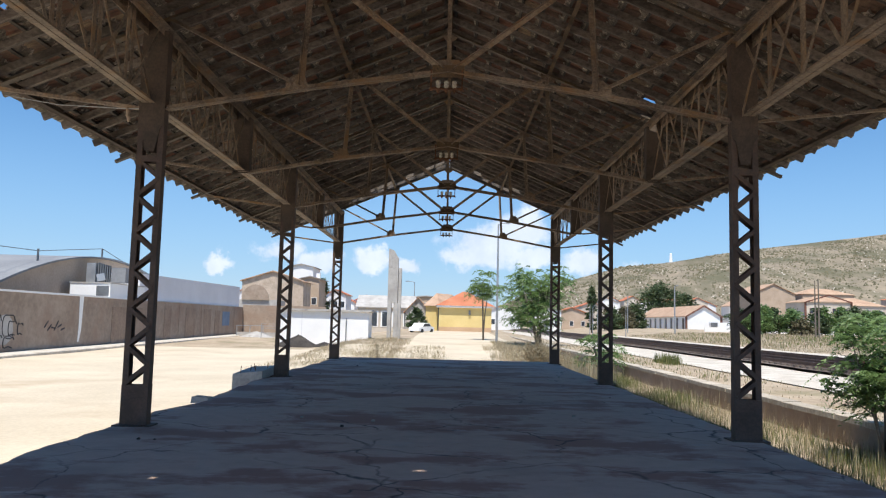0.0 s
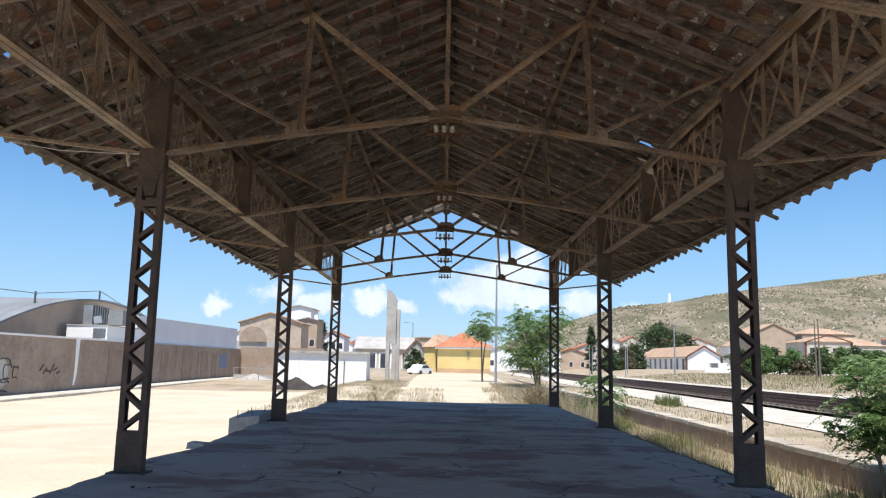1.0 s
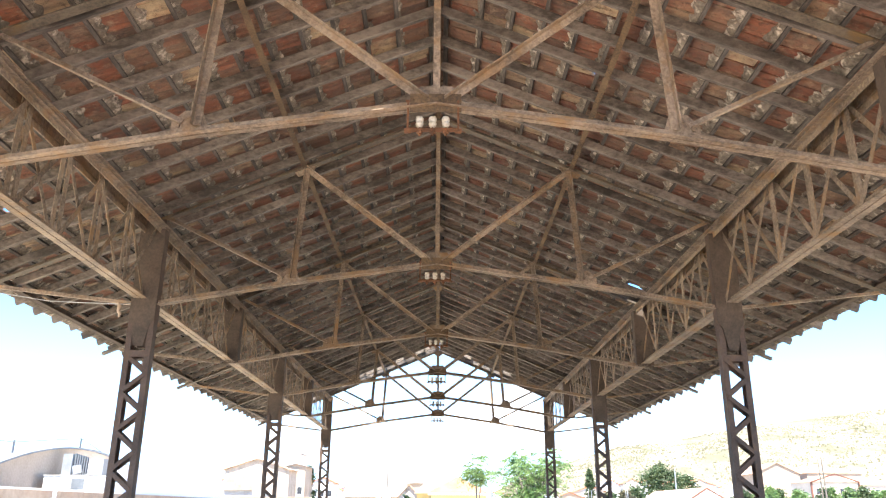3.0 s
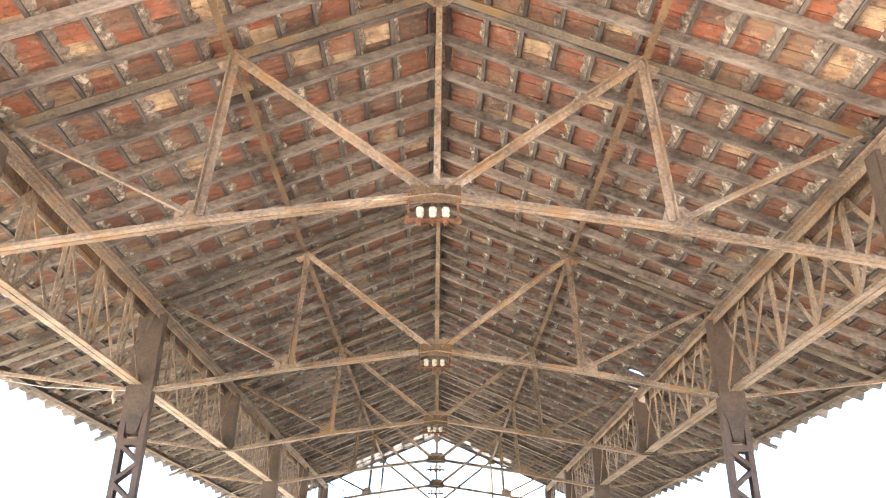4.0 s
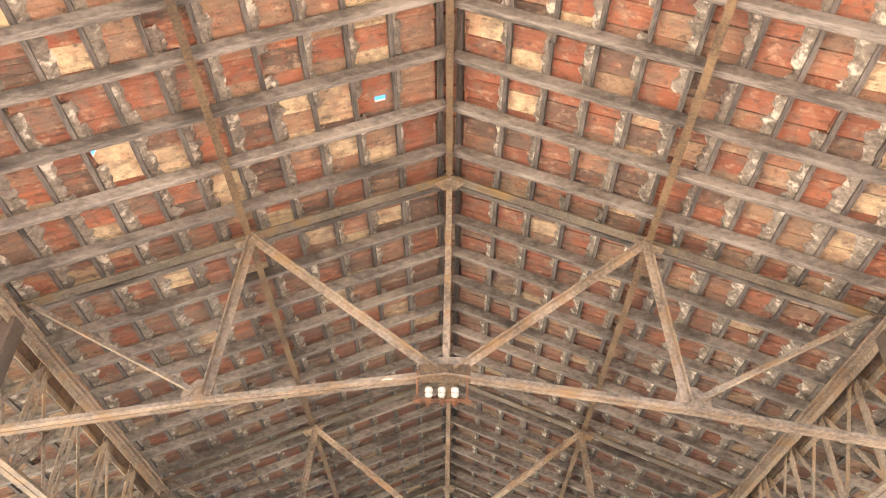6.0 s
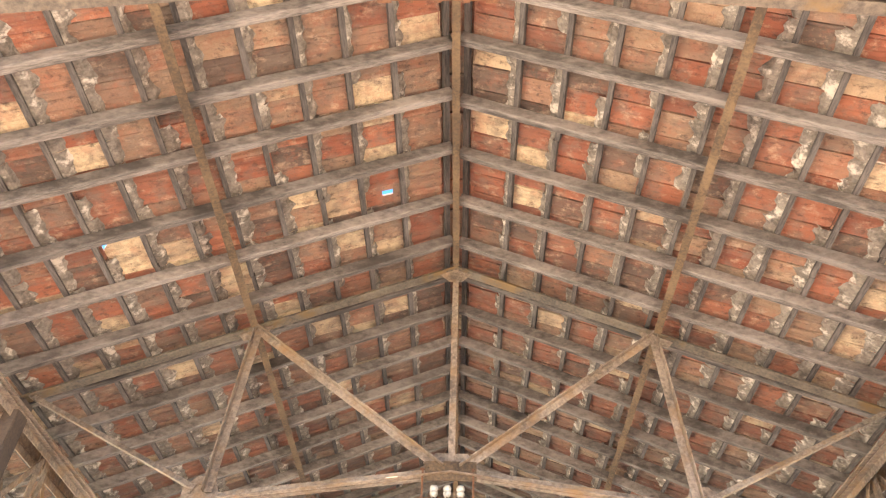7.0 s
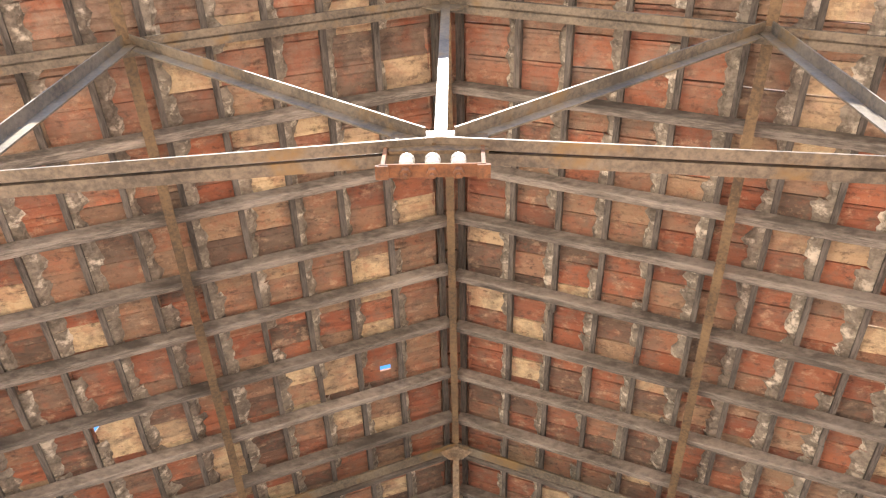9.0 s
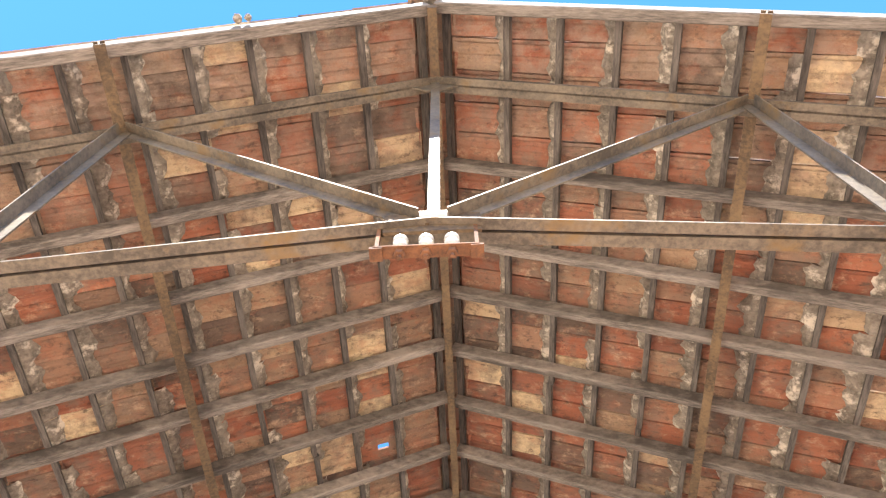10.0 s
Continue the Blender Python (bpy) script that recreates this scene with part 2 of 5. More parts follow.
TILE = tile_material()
DOCK = dock_material()
WOOD = surface("weathered_timber", (0.075, 0.062, 0.051), (0.262, 0.222, 0.187), 2.2, 20, 0.9, 0, 0.3, 0.004, (0.6, 5.0, 1.0), patch=(0.05, 0.041, 0.034), patch_scale=1.8, patch_lo=0.53, patch_hi=0.68, vary=0.18)
BATTEN = surface("batten_timber", (0.04, 0.033, 0.028), (0.165, 0.142, 0.122), 4, 22, 0.9, 0, 0.3, 0.004, (4.0, 0.5, 4.0), vary=0.15)
STEEL = surface("rusted_painted_steel", (0.115, 0.085, 0.06), (0.37, 0.285, 0.205), 2.0, 30, 0.72, 0.1, 0.4, 0.004, patch=(0.29, 0.17, 0.075), patch_scale=2.4, patch_lo=0.50, patch_hi=0.68, vary=0.15)
# darker brown steel for the end truss and all top chords
DARK_STEEL = surface("dark_rusty_steel", (0.07, 0.056, 0.042), (0.205, 0.162, 0.115), 2.6, 38, 0.62, 0.2, 0.6, 0.004, patch=(0.20, 0.122, 0.048), patch_scale=3.2, patch_lo=0.55, patch_hi=0.68)
PURLIN = surface("rusty_purlin_steel", (0.06, 0.038, 0.022), (0.185, 0.12, 0.062), 2.5, 40, 0.8, 0.1, 0.5, 0.004, vary=0.12)
POST_STEEL = surface("dark_painted_steel", (0.06, 0.04, 0.031), (0.125, 0.083, 0.062), 2.5, 35, 0.7, 0.1, 0.3, 0.004, patch=(0.14, 0.08, 0.045), patch_scale=3, patch_lo=0.56, patch_hi=0.68)
HEAD = surface("brown_head_plate", (0.055, 0.04, 0.03), (0.125, 0.09, 0.065), 2.0, 38, 0.75, 0.1, 0.4, 0.004)
RUST = surface("orange_rust", (0.085, 0.038, 0.018), (0.23, 0.10, 0.044), 9, 60, 0.85, 0.1, 0.5, 0.004)
CERAMIC = surface("white_porcelain", (0.42, 0.38, 0.30), (0.60, 0.55, 0.46), 14, 60, 0.3, 0, 0.1, 0.001)
MORTAR = surface("lime_mortar", (0.125, 0.103, 0.08), (0.32, 0.272, 0.215), 7, 30, 0.95, 0, 0.9, 0.02, patch=(0.64, 0.56, 0.45), patch_scale=10, patch_lo=0.53, patch_hi=0.64)
SAND = surface("pale_sandy_earth", (0.50, 0.42, 0.305), (0.63, 0.54, 0.405), 0.25, 9, 0.95, 0, 0.4, 0.02, patch=(0.46, 0.36, 0.245), patch_scale=0.12, patch_lo=0.55, patch_hi=0.68)
EARTH = surface("dry_earth", (0.31, 0.24, 0.165), (0.48, 0.385, 0.275), 0.3, 5, 0.95, 0, 0.5, 0.03, patch=(0.23, 0.20, 0.11), patch_scale=0.35, patch_lo=0.52, patch_hi=0.64)
GRAVEL = surface("pale_gravel", (0.42, 0.37, 0.30), (0.66, 0.61, 0.53), 1.0, 24, 0.95, 0, 0.6, 0.03)
BALLAST = surface("rusty_ballast", (0.075, 0.06, 0.05), (0.21, 0.165, 0.135), 1.2, 18, 0.95, 0, 0.8, 0.05)
RAIL = surface("rail_steel", (0.10, 0.06, 0.045), (0.2, 0.13, 0.1), 2, 30, 0.5, 0.6, 0.2, 0.003)
OLDWALL = surface("stained_render", (0.27, 0.205, 0.155), (0.40, 0.315, 0.245), 0.35, 2.6, 0.92, 0, 0.4, 0.02, patch=(0.30, 0.205, 0.15), patch_scale=0.28, patch_lo=0.50, patch_hi=0.66)
RENDER = surface("old_brown_render", (0.235, 0.165, 0.12), (0.345, 0.255, 0.19), 0.6, 4, 0.92, 0, 0.4, 0.02)
CONCRETE = surface("grey_concrete", (0.33, 0.31, 0.29), (0.50, 0.48, 0.45), 0.8, 14, 0.9, 0, 0.4, 0.01, patch=(0.24, 0.22, 0.20), patch_scale=0.7, patch_lo=0.58, patch_hi=0.7)
STONE_EDGE = surface("old_stone_edge", (0.34, 0.295, 0.235), (0.54, 0.475, 0.385), 1.5, 12, 0.92, 0, 0.6, 0.02, vary=0.15)
WHITE = surface("white_paint", (0.80, 0.80, 0.79), (0.87, 0.87, 0.86), 0.6, 10, 0.7, 0, 0.1, 0.004)
LILAC = surface("pale_grey_render", (0.66, 0.66, 0.68), (0.74, 0.74, 0.76), 0.3, 9, 0.85, 0, 0.1, 0.004)
YELLOW = surface("yellow_render", (0.66, 0.50, 0.20), (0.76, 0.60, 0.27), 0.4, 9, 0.85, 0, 0.1, 0.004)
PEACH = surface("peach_base_render", (0.52, 0.34, 0.20), (0.62, 0.42, 0.27), 0.4, 9, 0.85)
CREAM = surface("cream_render", (0.50, 0.44, 0.37), (0.62, 0.56, 0.48), 0.4, 7, 0.88)
TAN = surface("tan_render", (0.42, 0.32, 0.23), (0.54, 0.42, 0.32), 0.4, 6, 0.9)
BRICK = surface("old_masonry", (0.40, 0.315, 0.24), (0.60, 0.49, 0.39), 0.8, 6, 0.92, 0, 0.5, 0.03)
REDROOF = surface("red_roof_tiles", (0.40, 0.125, 0.06), (0.54, 0.21, 0.11), 0.5, 8, 0.9, 0, 0.6, 0.05)
OLDROOF = surface("brown_roof_tiles", (0.36, 0.23, 0.15), (0.52, 0.36, 0.25), 0.5, 8, 0.9, 0, 0.6, 0.05)
SHEET = surface("grey_roof_sheet", (0.21, 0.215, 0.225), (0.31, 0.315, 0.32), 0.2, 5, 0.7, 0.2, 0.3, 0.02)
DARKGREY = surface("dark_grey_panel", (0.10, 0.11, 0.12), (0.17, 0.18, 0.19), 0.6, 10, 0.6)
PANE = surface("dark_window", (0.03, 0.035, 0.045), (0.07, 0.08, 0.095), 0.5, 8, 0.15, 0, 0)
BROWNTRIM = surface("brown_painted_trim", (0.12, 0.05, 0.035), (0.2, 0.085, 0.055), 1, 12, 0.7)
GALV = surface("galvanised_steel", (0.30, 0.31, 0.32), (0.45, 0.46, 0.47), 1, 20, 0.5, 0.6, 0.1, 0.003)
DIRTPILE = surface("dark_spoil", (0.028, 0.025, 0.022), (0.07, 0.06, 0.05), 1, 9, 0.95, 0, 0.8, 0.08)
HILL = surface("scrubby_hillside", (0.165, 0.138, 0.092), (0.31, 0.255, 0.182), 0.03, 0.22, 0.95, 0, 0.5, 1.0, (1, 0.3, 1), patch=(0.12, 0.112, 0.065), patch_scale=0.05, patch_lo=0.48, patch_hi=0.62)
BARK = surface("grey_bark", (0.10, 0.085, 0.07), (0.22, 0.19, 0.15), 4, 30, 0.9, 0, 0.6, 0.01)
LEAF = island_material("green_leaf", [(0.0, (0.115, 0.19, 0.065)), (0.5, (0.18, 0.28, 0.10)), (1.0, (0.28, 0.40, 0.16))], 0.45, 0.45)
LEAF_DARK = island_material("dark_leaf", [(0.0, (0.045, 0.075, 0.03)), (0.6, (0.08, 0.12, 0.05)), (1.0, (0.13, 0.175, 0.075))], 0.6, 0.35)
SCRUB = island_material("scrub_leaf", [(0.0, (0.10, 0.092, 0.05)), (0.6, (0.14, 0.13, 0.07)), (1.0, (0.20, 0.165, 0.10))], 0.8, 0.1)
STRAW = island_material("dry_grass", [(0.0, (0.34, 0.27, 0.17)), (0.45, (0.46, 0.38, 0.25)), (0.8, (0.58, 0.50, 0.35)), (1.0, (0.27, 0.27, 0.14))], 0.9, 0.35)
GREENGRASS = island_material("green_weed", [(0.0, (0.09, 0.12, 0.035)), (0.6, (0.18, 0.20, 0.07)), (1.0, (0.33, 0.30, 0.13))], 0.9, 0.25)
BLACK = surface("black_spray_paint", (0.02, 0.02, 0.025), (0.05, 0.05, 0.06), 3, 30, 0.8)
BLUE = surface("faded_blue_paint", (0.12, 0.18, 0.28), (0.2, 0.27, 0.36), 1.2, 12, 0.85)
REDPAINT = surface("faded_red_paint", (0.30, 0.06, 0.05), (0.42, 0.11, 0.09), 1, 12, 0.7)
RUBBER = surface("black_rubber", (0.015, 0.015, 0.015), (0.03, 0.03, 0.03), 3, 30, 0.8)


# ---------------------------------------------------------------- mesh helpers
class Build:
    """Collects vertices and faces; every call adds one closed piece."""

    def __init__(self):
        self.v, self.f = [], []

    def add(self, verts, faces):
        n = len(self.v)
        self.v += [tuple(p) for p in verts]
        self.f += [tuple(i + n for i in q) for q in faces]
        return self

    def box(self, x0, x1, y0, y1, z0, z1):
        v = [(x, y, z) for z in (z0, z1) for y in (y0, y1) for x in (x0, x1)]
        return self.add(v, [(0, 2, 3, 1), (4, 5, 7, 6), (0, 1, 5, 4), (2, 6, 7, 3), (0, 4, 6, 2), (1, 3, 7, 5)])

    def prism(self, prof, p, q, up=(0, 0, 1)):
        """A profile of (side, up) points swept from p to q."""
        p, q = Vector(p), Vector(q)
        d = (q - p).normalized()
        side = d.cross(Vector(up)).normalized()
        u = side.cross(d)
        n = len(prof)
        v = [o + side * a + u * b for o in (p, q) for a, b in prof]
        f = [tuple(range(n - 1, -1, -1)), tuple(range(n, 2 * n))] + [(i, (i + 1) % n, n + (i + 1) % n, n + i) for i in range(n)]
        return self.add(v, f)

    def sweep(self, prof, pts):
        """A profile of (y, z) points carried along points of one x-z plane, as one piece."""
        n = len(prof)
        v = [(x, y + a, z + c) for x, y, z in pts for a, c in prof]
        f = [tuple(range(n)), tuple(range(len(pts) * n - 1, (len(pts) - 1) * n - 1, -1))]
        f += [(j * n + i, (j + 1) * n + i, (j + 1) * n + (i + 1) % n, j * n + (i + 1) % n) for j in range(len(pts) - 1) for i in range(n)]
        return self.add(v, f)

    def bar(self, p, q, w, h, up=(0, 0, 1)):
        return self.prism([(-w / 2, -h / 2), (w / 2, -h / 2), (w / 2, h / 2), (-w / 2, h / 2)], p, q, up)

    def angle(self, p, q, leg=0.06, t=0.009, up=(0, 0, 1), flip=1):
        prof = [(0, 0), (leg * flip, 0), (leg * flip, t), (t * flip, t), (t * flip, leg), (0, leg)]
        return self.prism(prof if flip > 0 else prof[::-1], p, q, up)

    def plate(self, pts, y, t):
        """A flat plate of (x, z) points, standing in the plane y."""
        n = len(pts)
        v = [(x, y - t / 2, z) for x, z in pts] + [(x, y + t / 2, z) for x, z in pts]
        return self.add(v, [tuple(range(n)), tuple(range(2 * n - 1, n - 1, -1))] + [(i, n + i, n + (i + 1) % n, (i + 1) % n) for i in range(n)])

    def lathe(self, prof, centre, n=10):
        """(radius, height) points turned round the upright through centre."""
        cx, cy, cz = centre
        v = [(cx + r * math.cos(2 * math.pi * k / n), cy + r * math.sin(2 * math.pi * k / n), cz + h) for r, h in prof for k in range(n)]
        f = [(j * n + k, j * n + (k + 1) % n, (j + 1) * n + (k + 1) % n, (j + 1) * n + k) for j in range(len(prof) - 1) for k in range(n)]
        m = len(prof) - 1
        return self.add(v, f + [tuple(range(n - 1, -1, -1)), tuple(range(m * n, m * n + n))])

    def tube(self, pts, radii, n=7):
        pts = [Vector(p) for p in pts]
        v, f = [], []
        for i, p in enumerate(pts):
            d = (pts[min(i + 1, len(pts) - 1)] - pts[max(i - 1, 0)]).normalized()
            a = d.cross(Vector((0.31, 0.95, 0.05))).normalized()
            b = d.cross(a)
            v += [p + (a * math.cos(2 * math.pi * k / n) + b * math.sin(2 * math.pi * k / n)) * radii[i] for k in range(n)]
        for i in range(len(pts) - 1):
            f += [(i * n + k, i * n + (k + 1) % n, (i + 1) * n + (k + 1) % n, (i + 1) * n + k) for k in range(n)]
        f += [tuple(range(n - 1, -1, -1)), tuple(range((len(pts) - 1) * n, len(pts) * n))]
        return self.add(v, f)

    def mesh(self, name, material, smooth=False):
        me = bpy.data.meshes.new(name)
        me.from_pydata(self.v, [], self.f)
        me.materials.append(material)
        if smooth:
            me.polygons.foreach_set("use_smooth", [True] * len(me.polygons))
        me.update()
        return me


def part(name, b, material, parent, label="", smooth=False):
    ob = new(name, b.mesh(name, material, smooth))
    ob.parent = parent
    if label:
        ob["label"] = label
    return ob


def thing(name, label, category, at=(0, 0, 0), group="", kind="", turn=0.0):
    ob = new(name)
    ob.empty_display_size = 0.2
    ob.matrix_basis = pose(*at, 0, 0, turn)
    return tagged(ob, label, category, group, kind)


def single(name, b, material, label, category, kind="", group="", smooth=False):
    return tagged(new(name, b.mesh(name, material, smooth)), label, category, group, kind)


# ---------------------------------------------------------------- plan of the shed
BAY = 4.2
N_TRUSS = 7
Y_END = BAY * (N_TRUSS - 1)
RIDGE, SLOPE = 6.72, 0.424
EAVE = 5.85
POST_X = 3.78
ALPHA = math.atan(SLOPE)
CA, SA = math.cos(ALPHA), math.sin(ALPHA)
Y0, Y1 = -0.5, Y_END + 0.45


def under(x):
    return RIDGE - SLOPE * abs(x)


def roof_point(side, s, y, n):
    """s metres down the slope from the ridge, n metres above the underside of the top chords."""
    return Vector((side * (s * CA + n * SA), y, RIDGE - s * SA + n * CA))


# ---------------------------------------------------------------- ground
def smooth01(a, b, v):
    t = min(1.0, max(0.0, (v - a) / (b - a)))
    return t * t * (3 - 2 * t)


def ground_z(x, y):
    left = -1.4 + 0.4 * smooth01(40, 100, y) + 0.6 * smooth01(100, 180, y)
    mid = -1.3 + 0.85 * smooth01(35, 75, y) + 0.35 * smooth01(75, 120, y) + 0.2 * smooth01(120, 180, y)
    z = left + (mid - left) * smooth01(-12, -7, x)
    if x > 3.5:
        z += 0.38 * smooth01(4.0, 6.5, x) * smooth01(60, 30, y)
    if x > 8.0:
        right = -0.45 + 1.05 * smooth01(25, 40, x) * smooth01(60, 180, y) + 0.3 * smooth01(28, 40, x)
        blend = smooth01(8.0, 8.3, x)
        z = z + (right - z) * blend
    return z + 0.05 * noise.noise((x * 0.15, y * 0.15, 0))


def sheet(name, xs, ys, lift, material, label, category):
    b = Build()
    nx = len(xs)
    b.v = [(x, y, ground_z(x, y) + lift) for y in ys for x in xs]
    b.f = [(j * nx + i, j * nx + i + 1, (j + 1) * nx + i + 1, (j + 1) * nx + i) for j in range(len(ys) - 1) for i in range(nx - 1)]
    return single(name, b, material, label, category, "structure", smooth=True)


def steps(*runs):
    out = []
    for a, b, d in runs:
        n = max(1, round((b - a) / d))
        out += [a + (b - a) * k / n for k in range(n)]
    return out + [runs[-1][1]]


GX = steps((-3000, -300, 500), (-300, -60, 30), (-60, -14, 4), (-14, -3, 1), (-3, 7.9, 1.5), (7.9, 8.4, 0.1), (8.4, 60, 3), (60, 300, 30), (300, 3000, 500))
GY = steps((-2000, -200, 300), (-200, -20, 20), (-20, 130, 2.5), (130, 300, 10), (300, 3500, 400))
sheet("ground", GX, GY, 0, EARTH, "dry pale earth with thin yellow weeds", "ground")
sheet("sandy_lot", steps((-26.0, -14, 4), (-14, -5, 1), (-5, -3.9, 1)), steps((-20, 62, 2.5)), 0.03, SAND, "bright trodden sandy yard beside the dock", "ground")
sheet("dirt_path", steps((-3.4, 6.2, 0.8)), steps((32, 114, 2.0)), 0.03, SAND, "trodden sandy path leading to a yellow building", "ground")
sheet("gravel_strip", steps((11.6, 15.6, 0.8)), steps((-20, 160, 2.5)), 0.04, GRAVEL, "pale gravel walkway along the railway tracks", "ground")
sheet("track_bed", steps((15.6, 22.4, 0.8)), steps((-20, 130, 2.5), (130, 260, 10)), 0.16, BALLAST, "dark rusty ballast under the railway tracks", "track bed")
sheet("far_walkway", steps((22.4, 28.6, 0.8)), steps((-20, 130, 2.5)), 0.06, GRAVEL, "pale gravel strip on the far side of the tracks", "ground")


def make_dock():
    b = Build()
    ys = steps((-9, 26.6, 0.2))
    rows = []
    for y in ys:
        l = -4.0 + 0.16 * noise.noise((0.5, y * 0.6, 1)) + 0.09 * noise.noise((2, y * 2.4, 5))
        if y < 6.5:
            l += 0.28 * smooth01(6.5, 4.5, y)
        r = 3.93 + 0.05 * noise.noise((7, y * 0.8, 2)) + 0.03 * noise.noise((8, y * 3.1, 2))
        xs = [l, l + 0.06] + [-3.6 + 7.2 * k / 12 for k in range(13)] + [r - 0.04, r]
        rows.append([(l - 0.02, y, -1.6), (l, y, -0.07)] + [(x, y, 0.012 * noise.noise((x, y, 3)) - (0.03 if k == 0 else 0) - (0.015 if k == 16 else 0)) for k, x in enumerate(xs)]
                    + [(r + 0.01, y, -0.1), (r + 0.01, y, -1.6)])
    n = len(rows[0])
    b.v = [p for row in rows for p in row]
    b.f = [(j * n + i, j * n + i + 1, (j + 1) * n + i + 1, (j + 1) * n + i) for j in range(len(rows) - 1) for i in range(n - 1)]
    b.f += [tuple(range(n)), tuple(range((len(rows) - 1) * n + n - 1, (len(rows) - 1) * n - 1, -1))]
    single("loading_dock", b, DOCK, "worn cracked concrete loading dock with reddish stains", "loading dock", "structure")


make_dock()


def make_pit_wall():
    low = thing("low_wall", "low stone retaining wall with pale worn capstones", "wall", kind="structure")
    b = Build()
    b.box(8.02, 8.38, -20, 110, -1.7, -0.42)
    part("wall_face", b, OLDWALL, low)
    stones = []
    for k in range(5):
        c = Build()
        w = 0.22 + 0.012 * k
        c.prism([(-w, -0.06), (w, -0.06), (w, 0.045), (w - 0.02, 0.06), (-w + 0.02, 0.06), (-w, 0.045)], (0, -0.595, 0), (0, 0.595, 0))
        stones.append(c.mesh("capstone", STONE_EDGE))
    rnd = random.Random(4)
    for k in range(100):
        ob = new("capstone", rnd.choice(stones))
        ob.parent = low
        ob.matrix_basis = pose(8.2 + rnd.uniform(-0.015, 0.015), -10 + 1.2 * k, -0.355 + rnd.uniform(-0.012, 0.012), rnd.uniform(-0.5, 0.5), rnd.uniform(-1, 1), 0)


make_pit_wall()


# ---------------------------------------------------------------- trusses
def make_truss(steel, label):
    t = thing("roof_truss", label, "roof truss", group="roof trusses")
    for s in (-1, 1):
        b = Build()
        for fl in (-1, 1):
            b.angle((s * (EAVE + 0.26), fl * 0.006, under(EAVE + 0.26)), (0, fl * 0.006, RIDGE), 0.058, 0.009, (0, 0, 1), fl * -s)
        part("top_chord", b, DARK_STEEL, t)
        pts = [(0, 4.56), (s * 1.9, 4.29), (s * 3.66, 3.98)]
        for fl in (-1, 1):
            b = Build()
            b.sweep([(fl * 0.007, 0), (fl * 0.060, 0), (fl * 0.060, 0.009), (fl * 0.016, 0.009), (fl * 0.016, 0.062), (fl * 0.007, 0.062)], [(x, 0, z) for x, z in pts])
            part("bottom_chord", b, steel, t)
        b = Build()
        b.angle((s * 3.95, 0, 3.99), (s * (EAVE - 0.05), 0, under(EAVE) - 0.03), 0.045, 0.007)
        part("eave_tie", b, steel, t)
        b = Build()
        b.angle((s * 1.93, -0.019, 4.36), (s * 1.83, -0.019, under(1.83) - 0.03), 0.072, 0.009, (0, -1, 0), -s)
        part("strut", b, steel, t)
        b = Build()
        b.angle((s * 0.06, -0.012, 4.62), (s * 1.8, -0.012, under(1.8) + 0.01), 0.066, 0.009, (0, -1, 0), s)
        part("diagonal", b, steel, t)
        b = Build()
        b.angle((s * 2.02, -0.012, 4.37), (s * 3.62, -0.012, under(3.62) - 0.02), 0.05, 0.008, (0, -1, 0), -s)
        part("diagonal", b, steel, t)
        b = Build()
        b.plate([(s * 1.80, 4.33), (s * 2.10, 4.28), (s * 2.10, 4.40), (s * 2.0, 4.50), (s * 1.86, 4.50)], 0, 0.011)
        for rx, rz in ((1.88, 4.44), (1.96, 4.44), (1.90, 4.37), (2.04, 4.36)):
            b.box(s * rx - 0.012, s * rx + 0.012, -0.022, -0.004, rz - 0.012, rz + 0.012)
        part("gusset", b, steel, t)
        b = Build()
        u = under(1.83)
        b.plate([(s * 1.68, u + 0.06), (s * 1.72, u - 0.06), (s * 1.92, u - 0.12), (s * 1.98, u - 0.05)], 0, 0.011)
        part("gusset", b, steel, t)
    b = Build()
    b.prism([(-0.028, 0), (0.028, 0), (0.028, 0.008), (0.004, 0.008), (0.004, 0.05), (-0.004, 0.05), (-0.004, 0.008), (-0.028, 0.008)], (0, -0.02, 4.62), (0, -0.02, RIDGE - 0.01), (0, 1, 0))
    part("king_post", b, steel, t)
    b = Build()
    b.plate([(-0.24, 4.56), (0.24, 4.56), (0.13, 4.74), (-0.13, 4.74)], 0, 0.012)
    for rx in (-0.18, -0.1, 0.1, 0.18):
        b.box(rx - 0.012, rx + 0.012, -0.024, -0.004, 4.61, 4.634)
    part("gusset", b, steel, t)
    b = Build()
    b.plate([(-0.2, RIDGE - 0.02), (-0.06, RIDGE - 0.15), (0.06, RIDGE - 0.15), (0.2, RIDGE - 0.02), (0, RIDGE + 0.06)], 0, 0.011)
    part("gusset", b, steel, t)
    b = Build()
    b.box(-0.21, 0.20, -0.028, -0.012, 4.50, 4.66)
    for k in range(8):
        b.box(-0.19 + 0.052 * k, -0.172 + 0.052 * k, -0.036, -0.028, 4.60 - 0.05 * (k % 2), 4.618 - 0.05 * (k % 2))
    part("splice_plate", b, PURLIN, t, "dark riveted splice plate")
    rack = Build()
    yb = -0.018
    for x in (-0.225, 0.175):
        rack.bar((x, yb, 4.60), (x, yb, 4.34), 0.016, 0.028, (0, 1, 0))
    rack.box(-0.235, 0.183, yb - 0.032, yb + 0.026, 4.335, 4.342)
    rack.box(-0.235, 0.183, yb + 0.019, yb + 0.026, 4.342, 4.372)
    for x in (-0.225, 0.175):
        rack.box(x - 0.02, x + 0.02, yb - 0.01, 0.0, 4.585, 4.60)
        rack.box(x - 0.026, x + 0.026, yb - 0.03, yb + 0.03, 4.325, 4.338)
